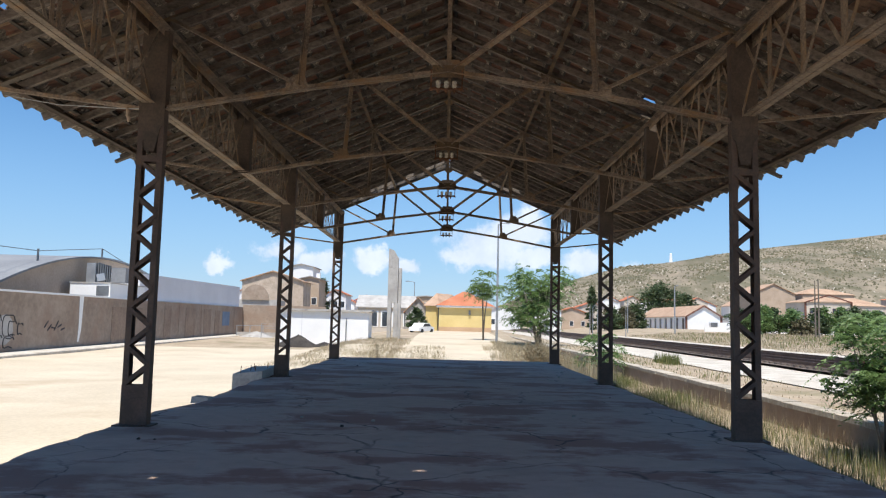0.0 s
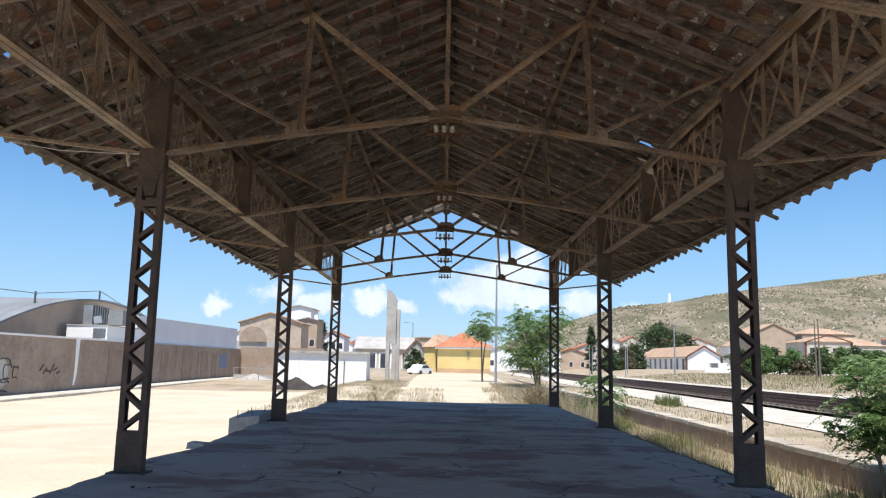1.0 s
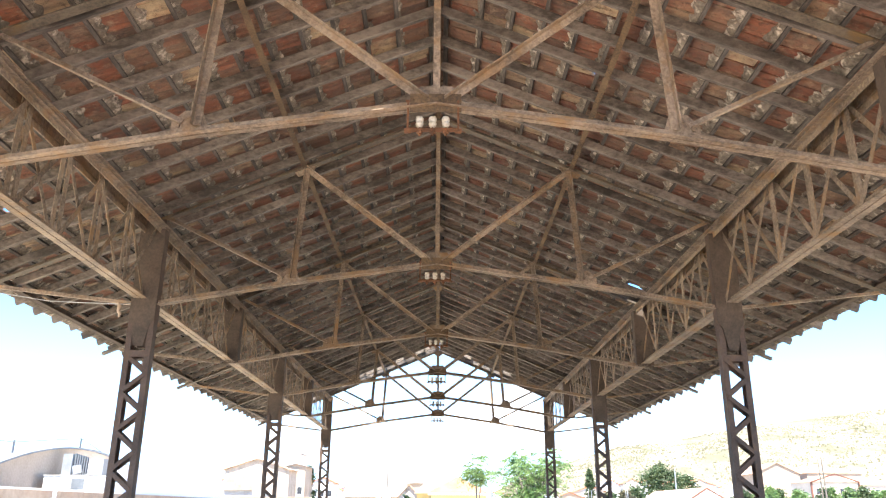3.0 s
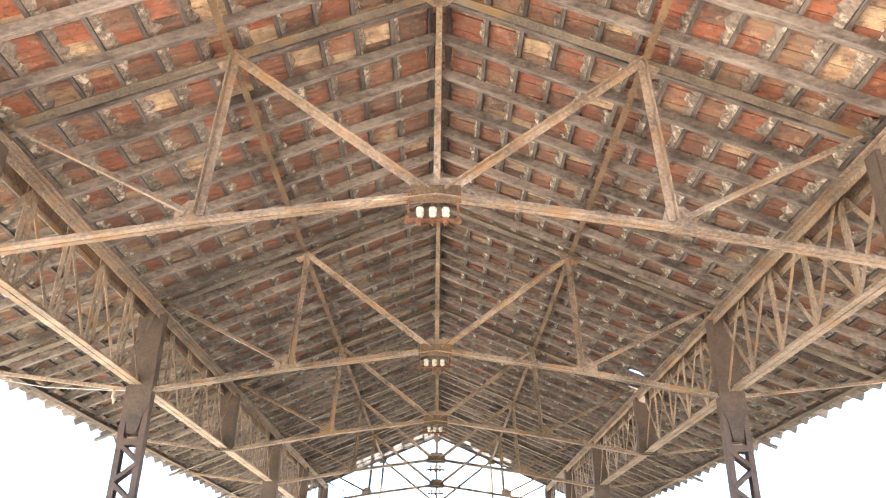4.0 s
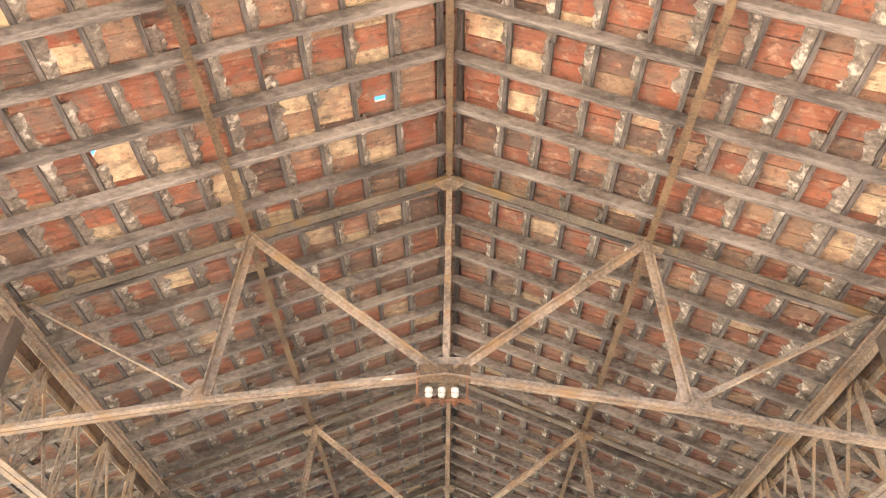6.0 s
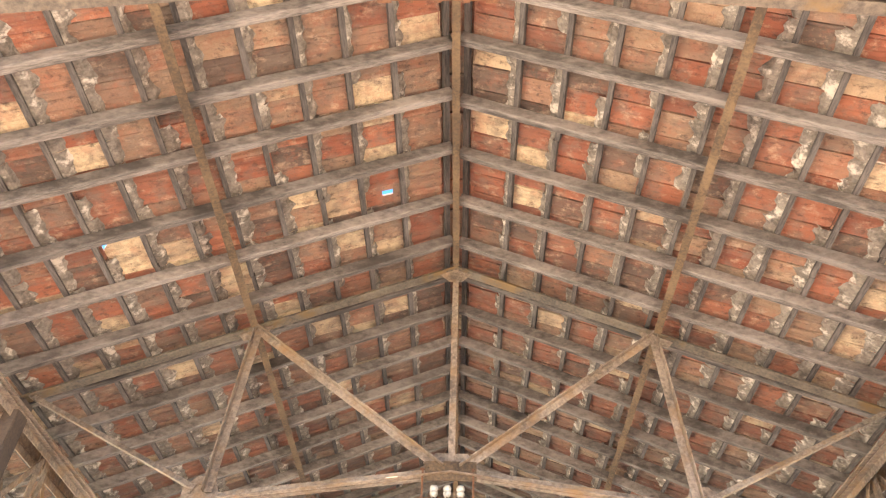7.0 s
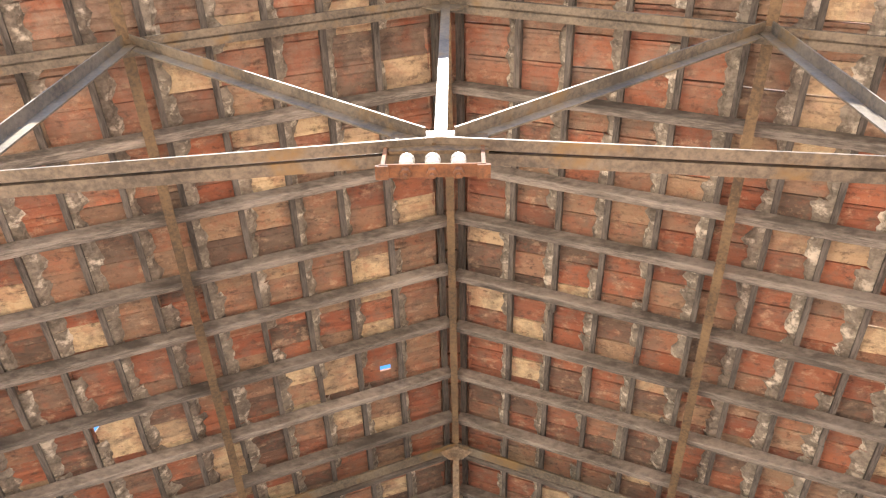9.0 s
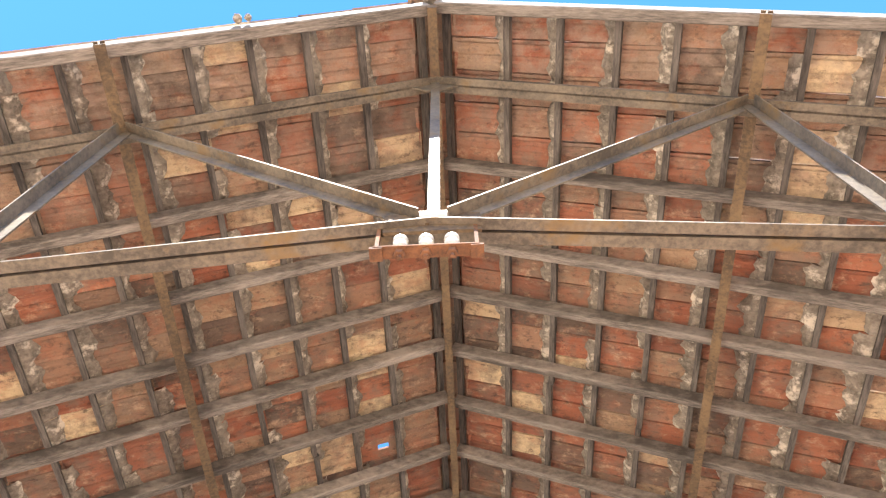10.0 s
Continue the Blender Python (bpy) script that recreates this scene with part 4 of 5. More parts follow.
# ---------------------------------------------------------------- houses
def gable_house(name, label, at, w, d, h, rise, wall, roof_mat, turn=0.0, windows=0, storeys=1, trim=None, group="", hip=False, win_side="front", chimney=False):
    """w across the gable (x), d along the ridge (y), front at y = 0."""
    t = thing(name, label, "house", at, group, turn=turn)
    b = Build()
    peak = h + rise
    if hip:
        b.box(-w / 2, w / 2, 0, d, -3, h)
    else:
        b.add([(-w / 2, 0, -3), (w / 2, 0, -3), (w / 2, 0, h), (0, 0, peak), (-w / 2, 0, h), (-w / 2, d, -3), (w / 2, d, -3), (w / 2, d, h), (0, d, peak), (-w / 2, d, h)],
              [(0, 1, 2, 3, 4), (5, 9, 8, 7, 6), (0, 4, 9, 5), (1, 6, 7, 2), (4, 3, 8, 9), (3, 2, 7, 8)])
    part("wall", b, wall, t)
    o, th = 0.35, 0.18
    if hip:
        b = Build()
        k = min(w, d) * 0.45
        v = [(-w / 2 - o, -o, h), (w / 2 + o, -o, h), (w / 2 + o, d + o, h), (-w / 2 - o, d + o, h)]
        rdg = [(-w / 2 + k, d / 2, peak), (w / 2 - k, d / 2, peak)] if w > d else [(0, k, peak), (0, d - k, peak)]
        fs = [(3, 2, 1, 0), (0, 1, 5, 4), (1, 2, 5), (2, 3, 4, 5), (3, 0, 4)] if w > d else [(3, 2, 1, 0), (0, 1, 4), (1, 2, 5, 4), (2, 3, 5), (3, 0, 4, 5)]
        b.add(v + rdg, fs)
        part("roof", b, roof_mat, t)
    else:
        for s in (-1, 1):
            b = Build()
            e = (s * (w / 2 + o), h - o * rise / (w / 2))
            b.add([(e[0], -o, e[1] + 0.03), (0, -o, peak + 0.03), (0, d + o, peak + 0.03), (e[0], d + o, e[1] + 0.03),
                   (e[0], -o, e[1] + th), (0, -o, peak + th + 0.03), (0, d + o, peak + th + 0.03), (e[0], d + o, e[1] + th)],
                  [(0, 1, 2, 3), (7, 6, 5, 4), (0, 4, 5, 1), (1, 5, 6, 2), (2, 6, 7, 3), (3, 7, 4, 0)])
            part("roof_slope", b, roof_mat, t)
    if trim:
        for s in (-1, 1):
            b = Build()
            b.box(s * w / 2 - 0.25, s * w / 2 + 0.05 * s + 0.25, -0.05, 0.25, -1, h)
            part("corner_trim", b, trim, t)
            b = Build()
            b.bar((s * (w / 2 + 0.1), -0.36, h - 0.05), (0, -0.36, peak - 0.02), 0.06, 0.35)
            part("verge_board", b, trim, t)
    for st in range(storeys):
        z0 = 0.9 + 2.9 * st
        for k in range(windows):
            if win_side == "front":
                x = -w / 2 + w * (k + 0.5) / windows
                f = Build().box(x - 0.5, x + 0.5, -0.04, 0.0, z0, min(z0 + 1.4, h - 0.3))
                p = Build().box(x - 0.42, x + 0.42, -0.055, -0.03, z0 + 0.08, min(z0 + 1.32, h - 0.38))
            else:
                y = d * (k + 0.5) / windows
                f = Build().box(-w / 2 - 0.06, -w / 2, y - 0.75, y + 0.75, 0.2, min(z0 + 2.0, h - 0.4))
                p = Build().box(-w / 2 - 0.08, -w / 2 - 0.05, y - 0.5, y + 0.5, 0.3, min(z0 + 1.8, h - 0.6))
            fr = part("window", f, trim or WHITE, t)
            part("pane", p, PANE, fr)
    if chimney:
        b = Build()
        b.box(w * 0.15, w * 0.15 + 0.7, d * 0.4, d * 0.4 + 0.7, h, peak + 0.9)
        part("chimney", b, WHITE, t)
    return t


def yellow_building():
    t = thing("yellow_building", "yellow rendered building with a red hipped tile roof", "building", (0, 115, 0))
    b = Build()
    b.box(-1.1, 6.9, 0, 10, -1.5, 3.5)
    part("wall", b, YELLOW, t)
    b = Build()
    b.box(-1.12, 6.92, -0.05, 0.3, -1.0, 0.55)
    part("plinth", b, PEACH, t, "peeling peach base")
    b = Build()
    b.box(-1.5, 7.3, -0.5, 10.3, 3.5, 3.78)
    part("cornice", b, WHITE, t)
    b = Build()
    b.add([(-1.6, -0.6, 3.78), (7.4, -0.6, 3.78), (7.4, 10.4, 3.78), (-1.6, 10.4, 3.78), (2.6, 4.0, 6.1), (3.4, 5.4, 6.1)], [(3, 2, 1, 0), (0, 1, 4), (1, 2, 5, 4), (2, 3, 5), (3, 0, 4, 5)])
    part("roof", b, REDROOF, t, "bright red tile roof")
    b = Build()
    b.box(-3.2, -1.1, 3, 14, -1.5, 3.7)
    part("side_wing", b, YELLOW, t)
    b = Build()
    b.add([(-3.6, 2.6, 3.75), (-1.0, 2.6, 3.75), (3.0, 14.5, 3.75), (-3.6, 14.5, 3.75), (-1.6, 8, 5.9), (1.0, 13, 5.9)], [(3, 2, 1, 0), (0, 1, 4), (1, 2, 5, 4), (2, 3, 5), (3, 0, 4, 5)])
    part("wing_roof", b, OLDROOF, t, "brown old tile roof")
    b = Build()
    b.tube([(-1.2, 2.9, 3.5), (-1.2, 2.9, 1.5), (-1.2, 2.9, -0.6)], [0.06] * 3, 6)
    part("downpipe", b, DARKGREY, t)
    b = Build()
    b.box(3.4, 3.7, -0.25, 0, 2.4, 3.1)
    part("wall_lamp", b, DARKGREY, t)


yellow_building()

# white shed with a flat roof, and the grey slabs beside it
w = thing("white_shed", "long low white shed with a flat overhanging roof", "shed", (-11.6, 72, 0))
part("wall", Build().box(-4.2, 4.2, 0, 3.4, -1.8, 2.05), WHITE, w)
part("roof", Build().box(-4.4, 4.5, -0.3, 3.8, 2.05, 2.25), CONCRETE, w)
part("fence_post", Build().box(2.05, 2.13, -0.15, -0.07, -1.2, 1.4), DARKGREY, w)
part("joint_strip", Build().box(-2.2, -2.14, -0.02, 0.0, -1.2, 1.9), LILAC, w)
g = thing("concrete_monolith", "tall rough grey concrete slab on two legs", "monolith", (-5.25, 75, 0))
b = Build()
b.add([(-0.62, 0, 3.1), (0.35, 0.3, 3.1), (0.35, 0.3, 7.6), (-0.1, 0.1, 8.35), (-0.62, 0, 8.55), (-0.62, 0.9, 3.1), (0.35, 1.2, 3.1), (0.35, 1.2, 7.6), (-0.1, 1.0, 8.35), (-0.62, 0.9, 8.55)],
      [(0, 1, 2, 3, 4), (9, 8, 7, 6, 5), (0, 5, 6, 1), (1, 6, 7, 2), (2, 7, 8, 3), (3, 8, 9, 4), (4, 9, 5, 0)])
part("slab", b, CONCRETE, g)
part("leg", Build().box(-0.62, -0.25, 0, 0.85, -1.4, 3.1), CONCRETE, g)
part("leg", Build().box(-0.02, 0.4, 0.25, 1.2, -1.4, 3.1), CONCRETE, g)
part("side_slab", Build().box(0.40, 0.68, 0.4, 1.3, -1.2, 6.6), CONCRETE, g)

# town behind
gable_house("stone_hall", "old brown masonry hall with a wide gable", (-30.0, 130, 0), 10.6, 7, 7.5, 1.7, BRICK, OLDROOF, 0, 3, 1)
lun = Build()
lun.plate([(2.15 * math.cos(math.pi * k / 12), 2.4 * math.sin(math.pi * k / 12)) for k in range(13)], 0, 0.2)
lt = thing("arched_shed", "small brown shed with an arched gable", "shed", (-29.9, 118, 4.0))
part("arched_wall", lun, OLDWALL, lt)
part("base_wall", Build().box(-2.6, 3.4, 0.2, 6, -6, 0.05), CONCRETE, lt)
gable_house("town_house", "tan three-storey town house with small windows", (-25.4, 140, 0), 3.4, 9, 8.6, 0.4, TAN, CONCRETE, 0, 2, 2, chimney=True)
gable_house("town_house", "pale tall rendered town house with a flat roof", (-30.6, 158, 0), 5, 9, 12.0, 0.5, WHITE, CONCRETE, 0, 3, 3)
gable_house("town_house", "grey rendered town house with rows of windows", (-24.2, 165, 0), 4.6, 9, 6.6, 1.0, LILAC, REDROOF, 0, 3, 2)
rt2 = random.Random(21)
for k in range(9):
    x = -62 + 5.8 * k
    gable_house("town_house", rt2.choice(["cream town house under a red tile roof", "white town house under a brown tile roof"]), (x, 185 + rt2.uniform(0, 20), 0.5), rt2.uniform(6, 8.5), 10,
                rt2.uniform(4.2, 6.2), 1.5, rt2.choice([WHITE, TAN, LILAC]), rt2.choice([REDROOF, OLDROOF]), 0, 2, 2, group="far town houses")
gable_house("long_barn", "low cream barn with a wide pale grey roof", (-5.6, 132, 0), 8.0, 9.4, 3.5, 1.9, CREAM, CONCRETE, 90, 5, 1, win_side="side")
gable_house("barn", "grey barn with a steep gable end", (-4.7, 126, 0), 4.2, 8, 2.9, 2.2, CONCRETE, OLDROOF)
gable_house("flat_block", "far pale flat-roofed block", (-4.2, 160, 0), 8, 10, 6.2, 0.3, TAN, CONCRETE, 0, 3, 2)
gable_house("town_house", "white house behind the trees", (14, 190, 0), 9, 9, 4.0, 1.6, WHITE, REDROOF, 0, 2, 1)
gable_house("town_house", "cream house with a broad red tile roof", (41, 214, 0.5), 9, 8, 5.6, 1.6, CREAM, REDROOF, 0, 3, 1)
gable_house("town_house", "pink house under a red roof", (33, 200, 0), 9, 8, 4.2, 1.5, TAN, REDROOF, 0, 3, 1)
gable_house("town_house", "low white house with a flat roof", (24.5, 185, 0), 7, 8, 4.6, 0.4, WHITE, CONCRETE, 0, 3, 1)
# station house along the track
gable_house("station_house", "white station house with brown trim and tile roof", (61, 180, 0.6), 8.2, 44, 3.4, 2.5, WHITE, OLDROOF, 0, 9, 1, BROWNTRIM, win_side="side")
an = thing("station_annex", "low white annex with faint graffiti", "annex", (63, 172, 0.5))
part("wall", Build().box(-1.5, 6.5, 0, 6, -2, 2.1), WHITE, an)
part("door", Build().box(-3.0, -1.6, 0.2, 0.4, -0.5, 2.0), DARKGREY, an)
# foot of the hill
for k in range(13):
    x = 62 + 6.2 * k + rt2.uniform(-1, 1)
    gable_house("hill_house", rt2.choice(["white terraced house under red tiles", "cream terraced house under brown tiles"]), (x, 300 + rt2.uniform(-8, 14), 3.4), rt2.uniform(6, 9), 9, rt2.uniform(5.6, 8.0), 1.8,
                rt2.choice([CREAM, WHITE, TAN]), rt2.choice([REDROOF, OLDROOF, OLDROOF]), 0, 2, 2, group="houses under the hill")
gable_house("tan_block", "large blank tan rendered building with a gable", (99, 230, 1), 13, 18, 11.0, 3.0, TAN, OLDROOF)
gable_house("villa", "pale grey two-storey villa with an orange tile roof", (100.5, 200, 2), 12, 12, 6.8, 1.9, CREAM, OLDROOF, 0, 4, 2, BROWNTRIM, hip=True)
gable_house("villa", "cream villa with a wide brown tile roof", (112, 205, 2), 13, 12, 6.2, 2.3, CREAM, OLDROOF, 0, 4, 2, hip=True)
gable_house("villa", "cream villa under a red tile roof", (127, 200, 2), 12, 12, 8.2, 2.0, CREAM, REDROOF, 0, 3, 2, hip=True)
gable_house("villa", "tan terraced villa under brown tiles", (118, 235, 3), 16, 12, 9.5, 2.0, TAN, OLDROOF, 0, 4, 2, hip=True)
b = Build().box(48, 92, 141, 141.3, -1, 1.5)
single("garden_wall", b, WHITE, "low white garden wall behind a row of trees", "wall", "structure")


# ---------------------------------------------------------------- hill
def hill_height(u):
    pts = [(-80, 0), (20, 2), (60, 22), (95, 34.5), (138, 46.8), (176, 51.5), (245, 64), (347, 78), (480, 90), (700, 98), (1100, 90), (1500, 60)]
    for (a, p), (c, q) in zip(pts, pts[1:]):
        if a <= u <= c:
            f = (u - a) / (c - a)
            return p + (q - p) * f
    return 0


def make_hill():
    b = Build()
    us, vs = [-60 + 18 * k for k in range(80)], [k / 26 for k in range(40)]
    nx = len(us)
    for v in vs:
        y = 320 + 280 * v
        for u in us:
            e = min(1, v) ** 0.9
            hgt = hill_height(u) * (e if v <= 1 else 1.0 - 0.5 * (v - 1)) + 3.2 * noise.fractal((u * 0.012, y * 0.012, 0), 1.0, 2.0, 5) * min(1, v * 3) * (0.35 if abs(v - 1) < 0.1 else 1)
            b.v.append((u * (y + 1.2) / 601.2, y, 0.5 + hgt))
    b.f = [(j * nx + i, j * nx + i + 1, (j + 1) * nx + i + 1, (j + 1) * nx + i) for j in range(len(vs) - 1) for i in range(nx - 1)]
    single("hill", b, HILL, "long dry hill with pale rock and low scrub", "hill", "structure", smooth=True)
    rnd = random.Random(8)
    sc = Build()
    for _ in range(9000):
        u, v = rnd.uniform(20, 420), rnd.random() ** 0.6 * 0.98
        y = 320 + 280 * v
        z = 0.5 + hill_height(u) * v ** 0.9 + 3.2 * noise.fractal((u * 0.012, y * 0.012, 0), 1.0, 2.0, 5) * min(1, v * 3)
        x = u * (y + 1.2) / 601.2
        r = rnd.uniform(0.4, 1.1)
        a = rnd.uniform(0, 3)
        pts = [(x + r * math.cos(a + k * 1.257) * rnd.uniform(0.7, 1.2), y + r * math.sin(a + k * 1.257), z - 0.3) for k in range(5)]
        sc.add(pts + [(x, y, z + r * rnd.uniform(0.6, 1.1))], [(k, (k + 1) % 5, 5) for k in range(5)])
    rk = Build()
    for _ in range(2600):
        u, v = rnd.uniform(20, 420), rnd.random() * 0.85
        y = 320 + 280 * v
        z = 0.5 + hill_height(u) * v ** 0.9 + 3.2 * noise.fractal((u * 0.012, y * 0.012, 0), 1.0, 2.0, 5) * min(1, v * 3)
        if noise.noise((u * 0.03, y * 0.012, 4)) < rnd.uniform(-0.3, 0.35):
            continue
        x, r = u * (y + 1.2) / 601.2, rnd.uniform(0.3, 0.9)
        rk.add([(x + r * math.cos(k * 1.571 + u) * rnd.uniform(0.6, 1.5), y + r * math.sin(k * 1.571 + u), z - 0.3) for k in range(4)] + [(x, y, z + r * rnd.uniform(0.3, 0.8))], [(k, (k + 1) % 4, 4) for k in range(4)])
    single("hill_rocks", rk, GRAVEL, "pale rocks scattered over the dry hillside", "rocks", "stuff")
    single("hill_scrub", sc, SCRUB, "scattered low scrub on the dry hillside", "scrub", "stuff")
    t = thing("monument", "white obelisk on the crest of the hill", "monument", (176, 598, 51))
    part("shaft", Build().lathe([(2.0, -2), (2.0, 0.6), (1.5, 0.7), (0.9, 7.5), (0.1, 8.4)], (0, 0, 0), 6), WHITE, t)
    part("plinth", Build().box(-4, 4, -3, 3, -2, 0.7), CONCRETE, t)


make_hill()


# ---------------------------------------------------------------- railway
def make_track(cx, name):
    t = thing(name, "rusty railway track on dark sleepers", "railway track", group="railway tracks", kind="structure")
    for s in (-0.75, 0.75):
        b = Build()
        zs = -0.22
        prof = [(-0.07, 0), (0.07, 0), (0.07, 0.015), (0.012, 0.035), (0.012, 0.12), (0.036, 0.135), (0.036, 0.17), (-0.036, 0.17), (-0.036, 0.135), (-0.012, 0.12), (-0.012, 0.035), (-0.07, 0.015)]
        b.prism(prof, (cx + s, -20, zs), (cx + s, 240, zs))
        part("rail", b, RAIL, t)
    me = Build().box(-1.25, 1.25, -0.12, 0.12, -0.12, 0.0).mesh("sleeper", BALLAST)
    for k in range(150):
        ob = new("sleeper", me)
        ob.parent = t
        ob.matrix_basis = pose(cx, 8 + 0.65 * k, -0.22)


for cx in (17.2, 20.7):
    make_track(cx, "railway_track")
r = thing("buffer_board", "small red and white painted board beside the track", "sign", (16.6, 28.5, -0.4))
part("board", Build().box(-0.45, 0.45, 0, 0.08, 0.25, 0.62), REDPAINT, r)
for k in range(4):
    part("white_knob", Build().lathe([(0.02, 0), (0.09, 0.05), (0.09, 0.13), (0.02, 0.17)], (-0.36 + 0.24 * k, 0.04, 0.62), 8), WHITE, r)
part("stand", Build().box(-0.05, 0.05, 0.02, 0.08, -0.1, 0.25), DARKGREY, r)


# ---------------------------------------------------------------- poles, fence, car, small things
def pole(x, y, z0, z1, r0, label, arm=0.0, mat=GALV):
    t = thing("lamp_post" if arm else "pole", label, "pole", (x, y, z0))
    part("shaft", Build().tube([(0, 0, -0.5), (0, 0, (z1 - z0) * 0.5), (0, 0, z1 - z0)], [r0, r0 * 0.8, r0 * 0.55], 8), mat, t)
    if arm:
        part("arm", Build().tube([(0, 0, z1 - z0 - 0.1), (arm * 0.5, 0, z1 - z0 + 0.1), (arm, 0, z1 - z0 + 0.12)], [0.05, 0.04, 0.04], 6), mat, t)
        part("lamp_head", Build().box(min(arm, arm * 1.5), max(arm, arm * 1.5), -0.12, 0.12, z1 - z0 + 0.05, z1 - z0 + 0.2), mat, t)


pole(4.75, 70, -0.6, 10.6, 0.13, "tall grey steel lamp post beside the path", 0.7)
pole(-6.4, 150, 0, 9.0, 0.12, "grey street lamp far behind the barns", -1.2)
pole(36.2, 120, 0.4, 7.8, 0.14, "grey platform lamp post with a square head", 0.35)
pole(53.6, 110, 0.3, 8.6, 0.13, "weathered wooden utility pole beyond the tracks", 0, BARK)
pole(54.6, 111, 0.3, 8.9, 0.15, "dark wooden utility pole beyond the tracks", 0, BARK)
pole(33.5, 140, 0.3, 7.0, 0.1, "thin grey pole beside the station", 0)
for x, y in ((22.8, 120), (24.4, 126), (26.4, 132), (28.0, 118), (11.5, 95)):
    pole(x, y, -0.4, 4.6, 0.07, "thin grey fence pole near the platform", 0)

f = thing("yard_fence", "galvanised wire fence with thin posts and rails", "fence", (-21, 86, -1.05))
for k in range(6):
    part("post", Build().tube([(k * 2.2, -k * 1.0, -0.2), (k * 2.2, -k * 1.0, 1.7)], [0.05, 0.05], 6), GALV, f)
for z in (0.6, 1.15, 1.65):
    part("rail", Build().bar((0, 0, z), (11, -5, z), 0.03, 0.04), GALV, f)
rl = thing("low_railing", "low grey railing in front of rubble", "railing", (-25.5, 92, -1.05))
for k in range(5):
    part("post", Build().box(k * 1.6, k * 1.6 + 0.08, 0, 0.08, -0.1, 1.3), GALV, rl)
part("top_rail", Build().box(-0.1, 6.6, 0, 0.08, 1.3, 1.37), GALV, rl)
part("lower_wall", Build().box(0, 6.5, 0.02, 0.1, 0, 0.55), CONCRETE, rl)


def heap(name, at, rx, ry, h, mat, label, seed, n=22):
    b = Build()
    rows = 8
    for j in range(rows + 1):
        for k in range(n):
            a, q = 2 * math.pi * k / n, j / rows
            w = 1 + 0.25 * noise.noise((math.cos(a) * 2, math.sin(a) * 2, seed + q))
            b.v.append((at[0] + rx * (1 - q) * w * math.cos(a), at[1] + ry * (1 - q) * w * math.sin(a), at[2] - 0.2 + (h + 0.2) * q ** 0.8 * (1 + 0.15 * noise.noise((a, q * 3, seed)))))
    b.f = [(j * n + k, j * n + (k + 1) % n, (j + 1) * n + (k + 1) % n, (j + 1) * n + k) for j in range(rows) for k in range(n)]
    return single(name, b, mat, label, "heap")


heap("spoil_heap", (-13.2, 67.5, -1.1), 2.2, 1.2, 0.95, DIRTPILE, "dark heap of spoil in front of a white shed", 1)
heap("spoil_heap", (-10.8, 67.6, -1.1), 1.6, 0.8, 0.35, DIRTPILE, "flat dark heap of spoil beside a larger one", 2)
heap("rubble_heap", (-22.6, 90, -1.05), 2.4, 1.2, 0.7, CONCRETE, "pale heap of broken rubble behind a railing", 3)
heap("dirt_heap", (5.7, 9.4, -1.15), 0.7, 0.6, 0.5, BRICK, "small reddish heap of earth in dry grass", 4)

blk = thing("broken_block", "broken concrete block with rusty stubs at the dock edge", "concrete block", (-4.35, 16.6, -1.4))
b = Build()
b.add([(-0.4, -0.5, 0), (0.3, -0.5, 0), (0.3, 1.2, 0), (-0.4, 1.2, 0), (-0.38, -0.48, 1.48), (0.28, -0.46, 1.56), (0.28, 1.15, 1.6), (-0.36, 1.15, 1.55)],
      [(0, 3, 2, 1), (4, 5, 6, 7), (0, 1, 5, 4), (1, 2, 6, 5), (2, 3, 7, 6), (3, 0, 4, 7)])
part("block", b, CONCRETE, blk)
for x, y in ((-0.25, -0.3), (-0.1, 0.0), (0.05, -0.2), (0.18, 0.4), (-0.2, 0.7), (0.1, 0.9)):
    part("rebar_stub", Build().tube([(x, y, 1.5), (x + 0.01, y, 1.66)], [0.01, 0.008], 5), RUST, blk)
ck = thing("broken_slab", "small broken concrete slab on the dock edge", "concrete slab", (-3.92, 11.6, 0.0))
b = Build()
b.add([(-0.2, -0.12, -0.06), (0.1, -0.15, -0.06), (0.12, 0.12, -0.06), (-0.18, 0.16, -0.06), (-0.19, -0.1, 0.04), (0.08, -0.12, 0.035), (0.1, 0.1, 0.03), (-0.16, 0.14, 0.045)],
      [(0, 3, 2, 1), (4, 5, 6, 7), (0, 1, 5, 4), (1, 2, 6, 5), (2, 3, 7, 6), (3, 0, 4, 7)])
part("slab", b, CONCRETE, ck)


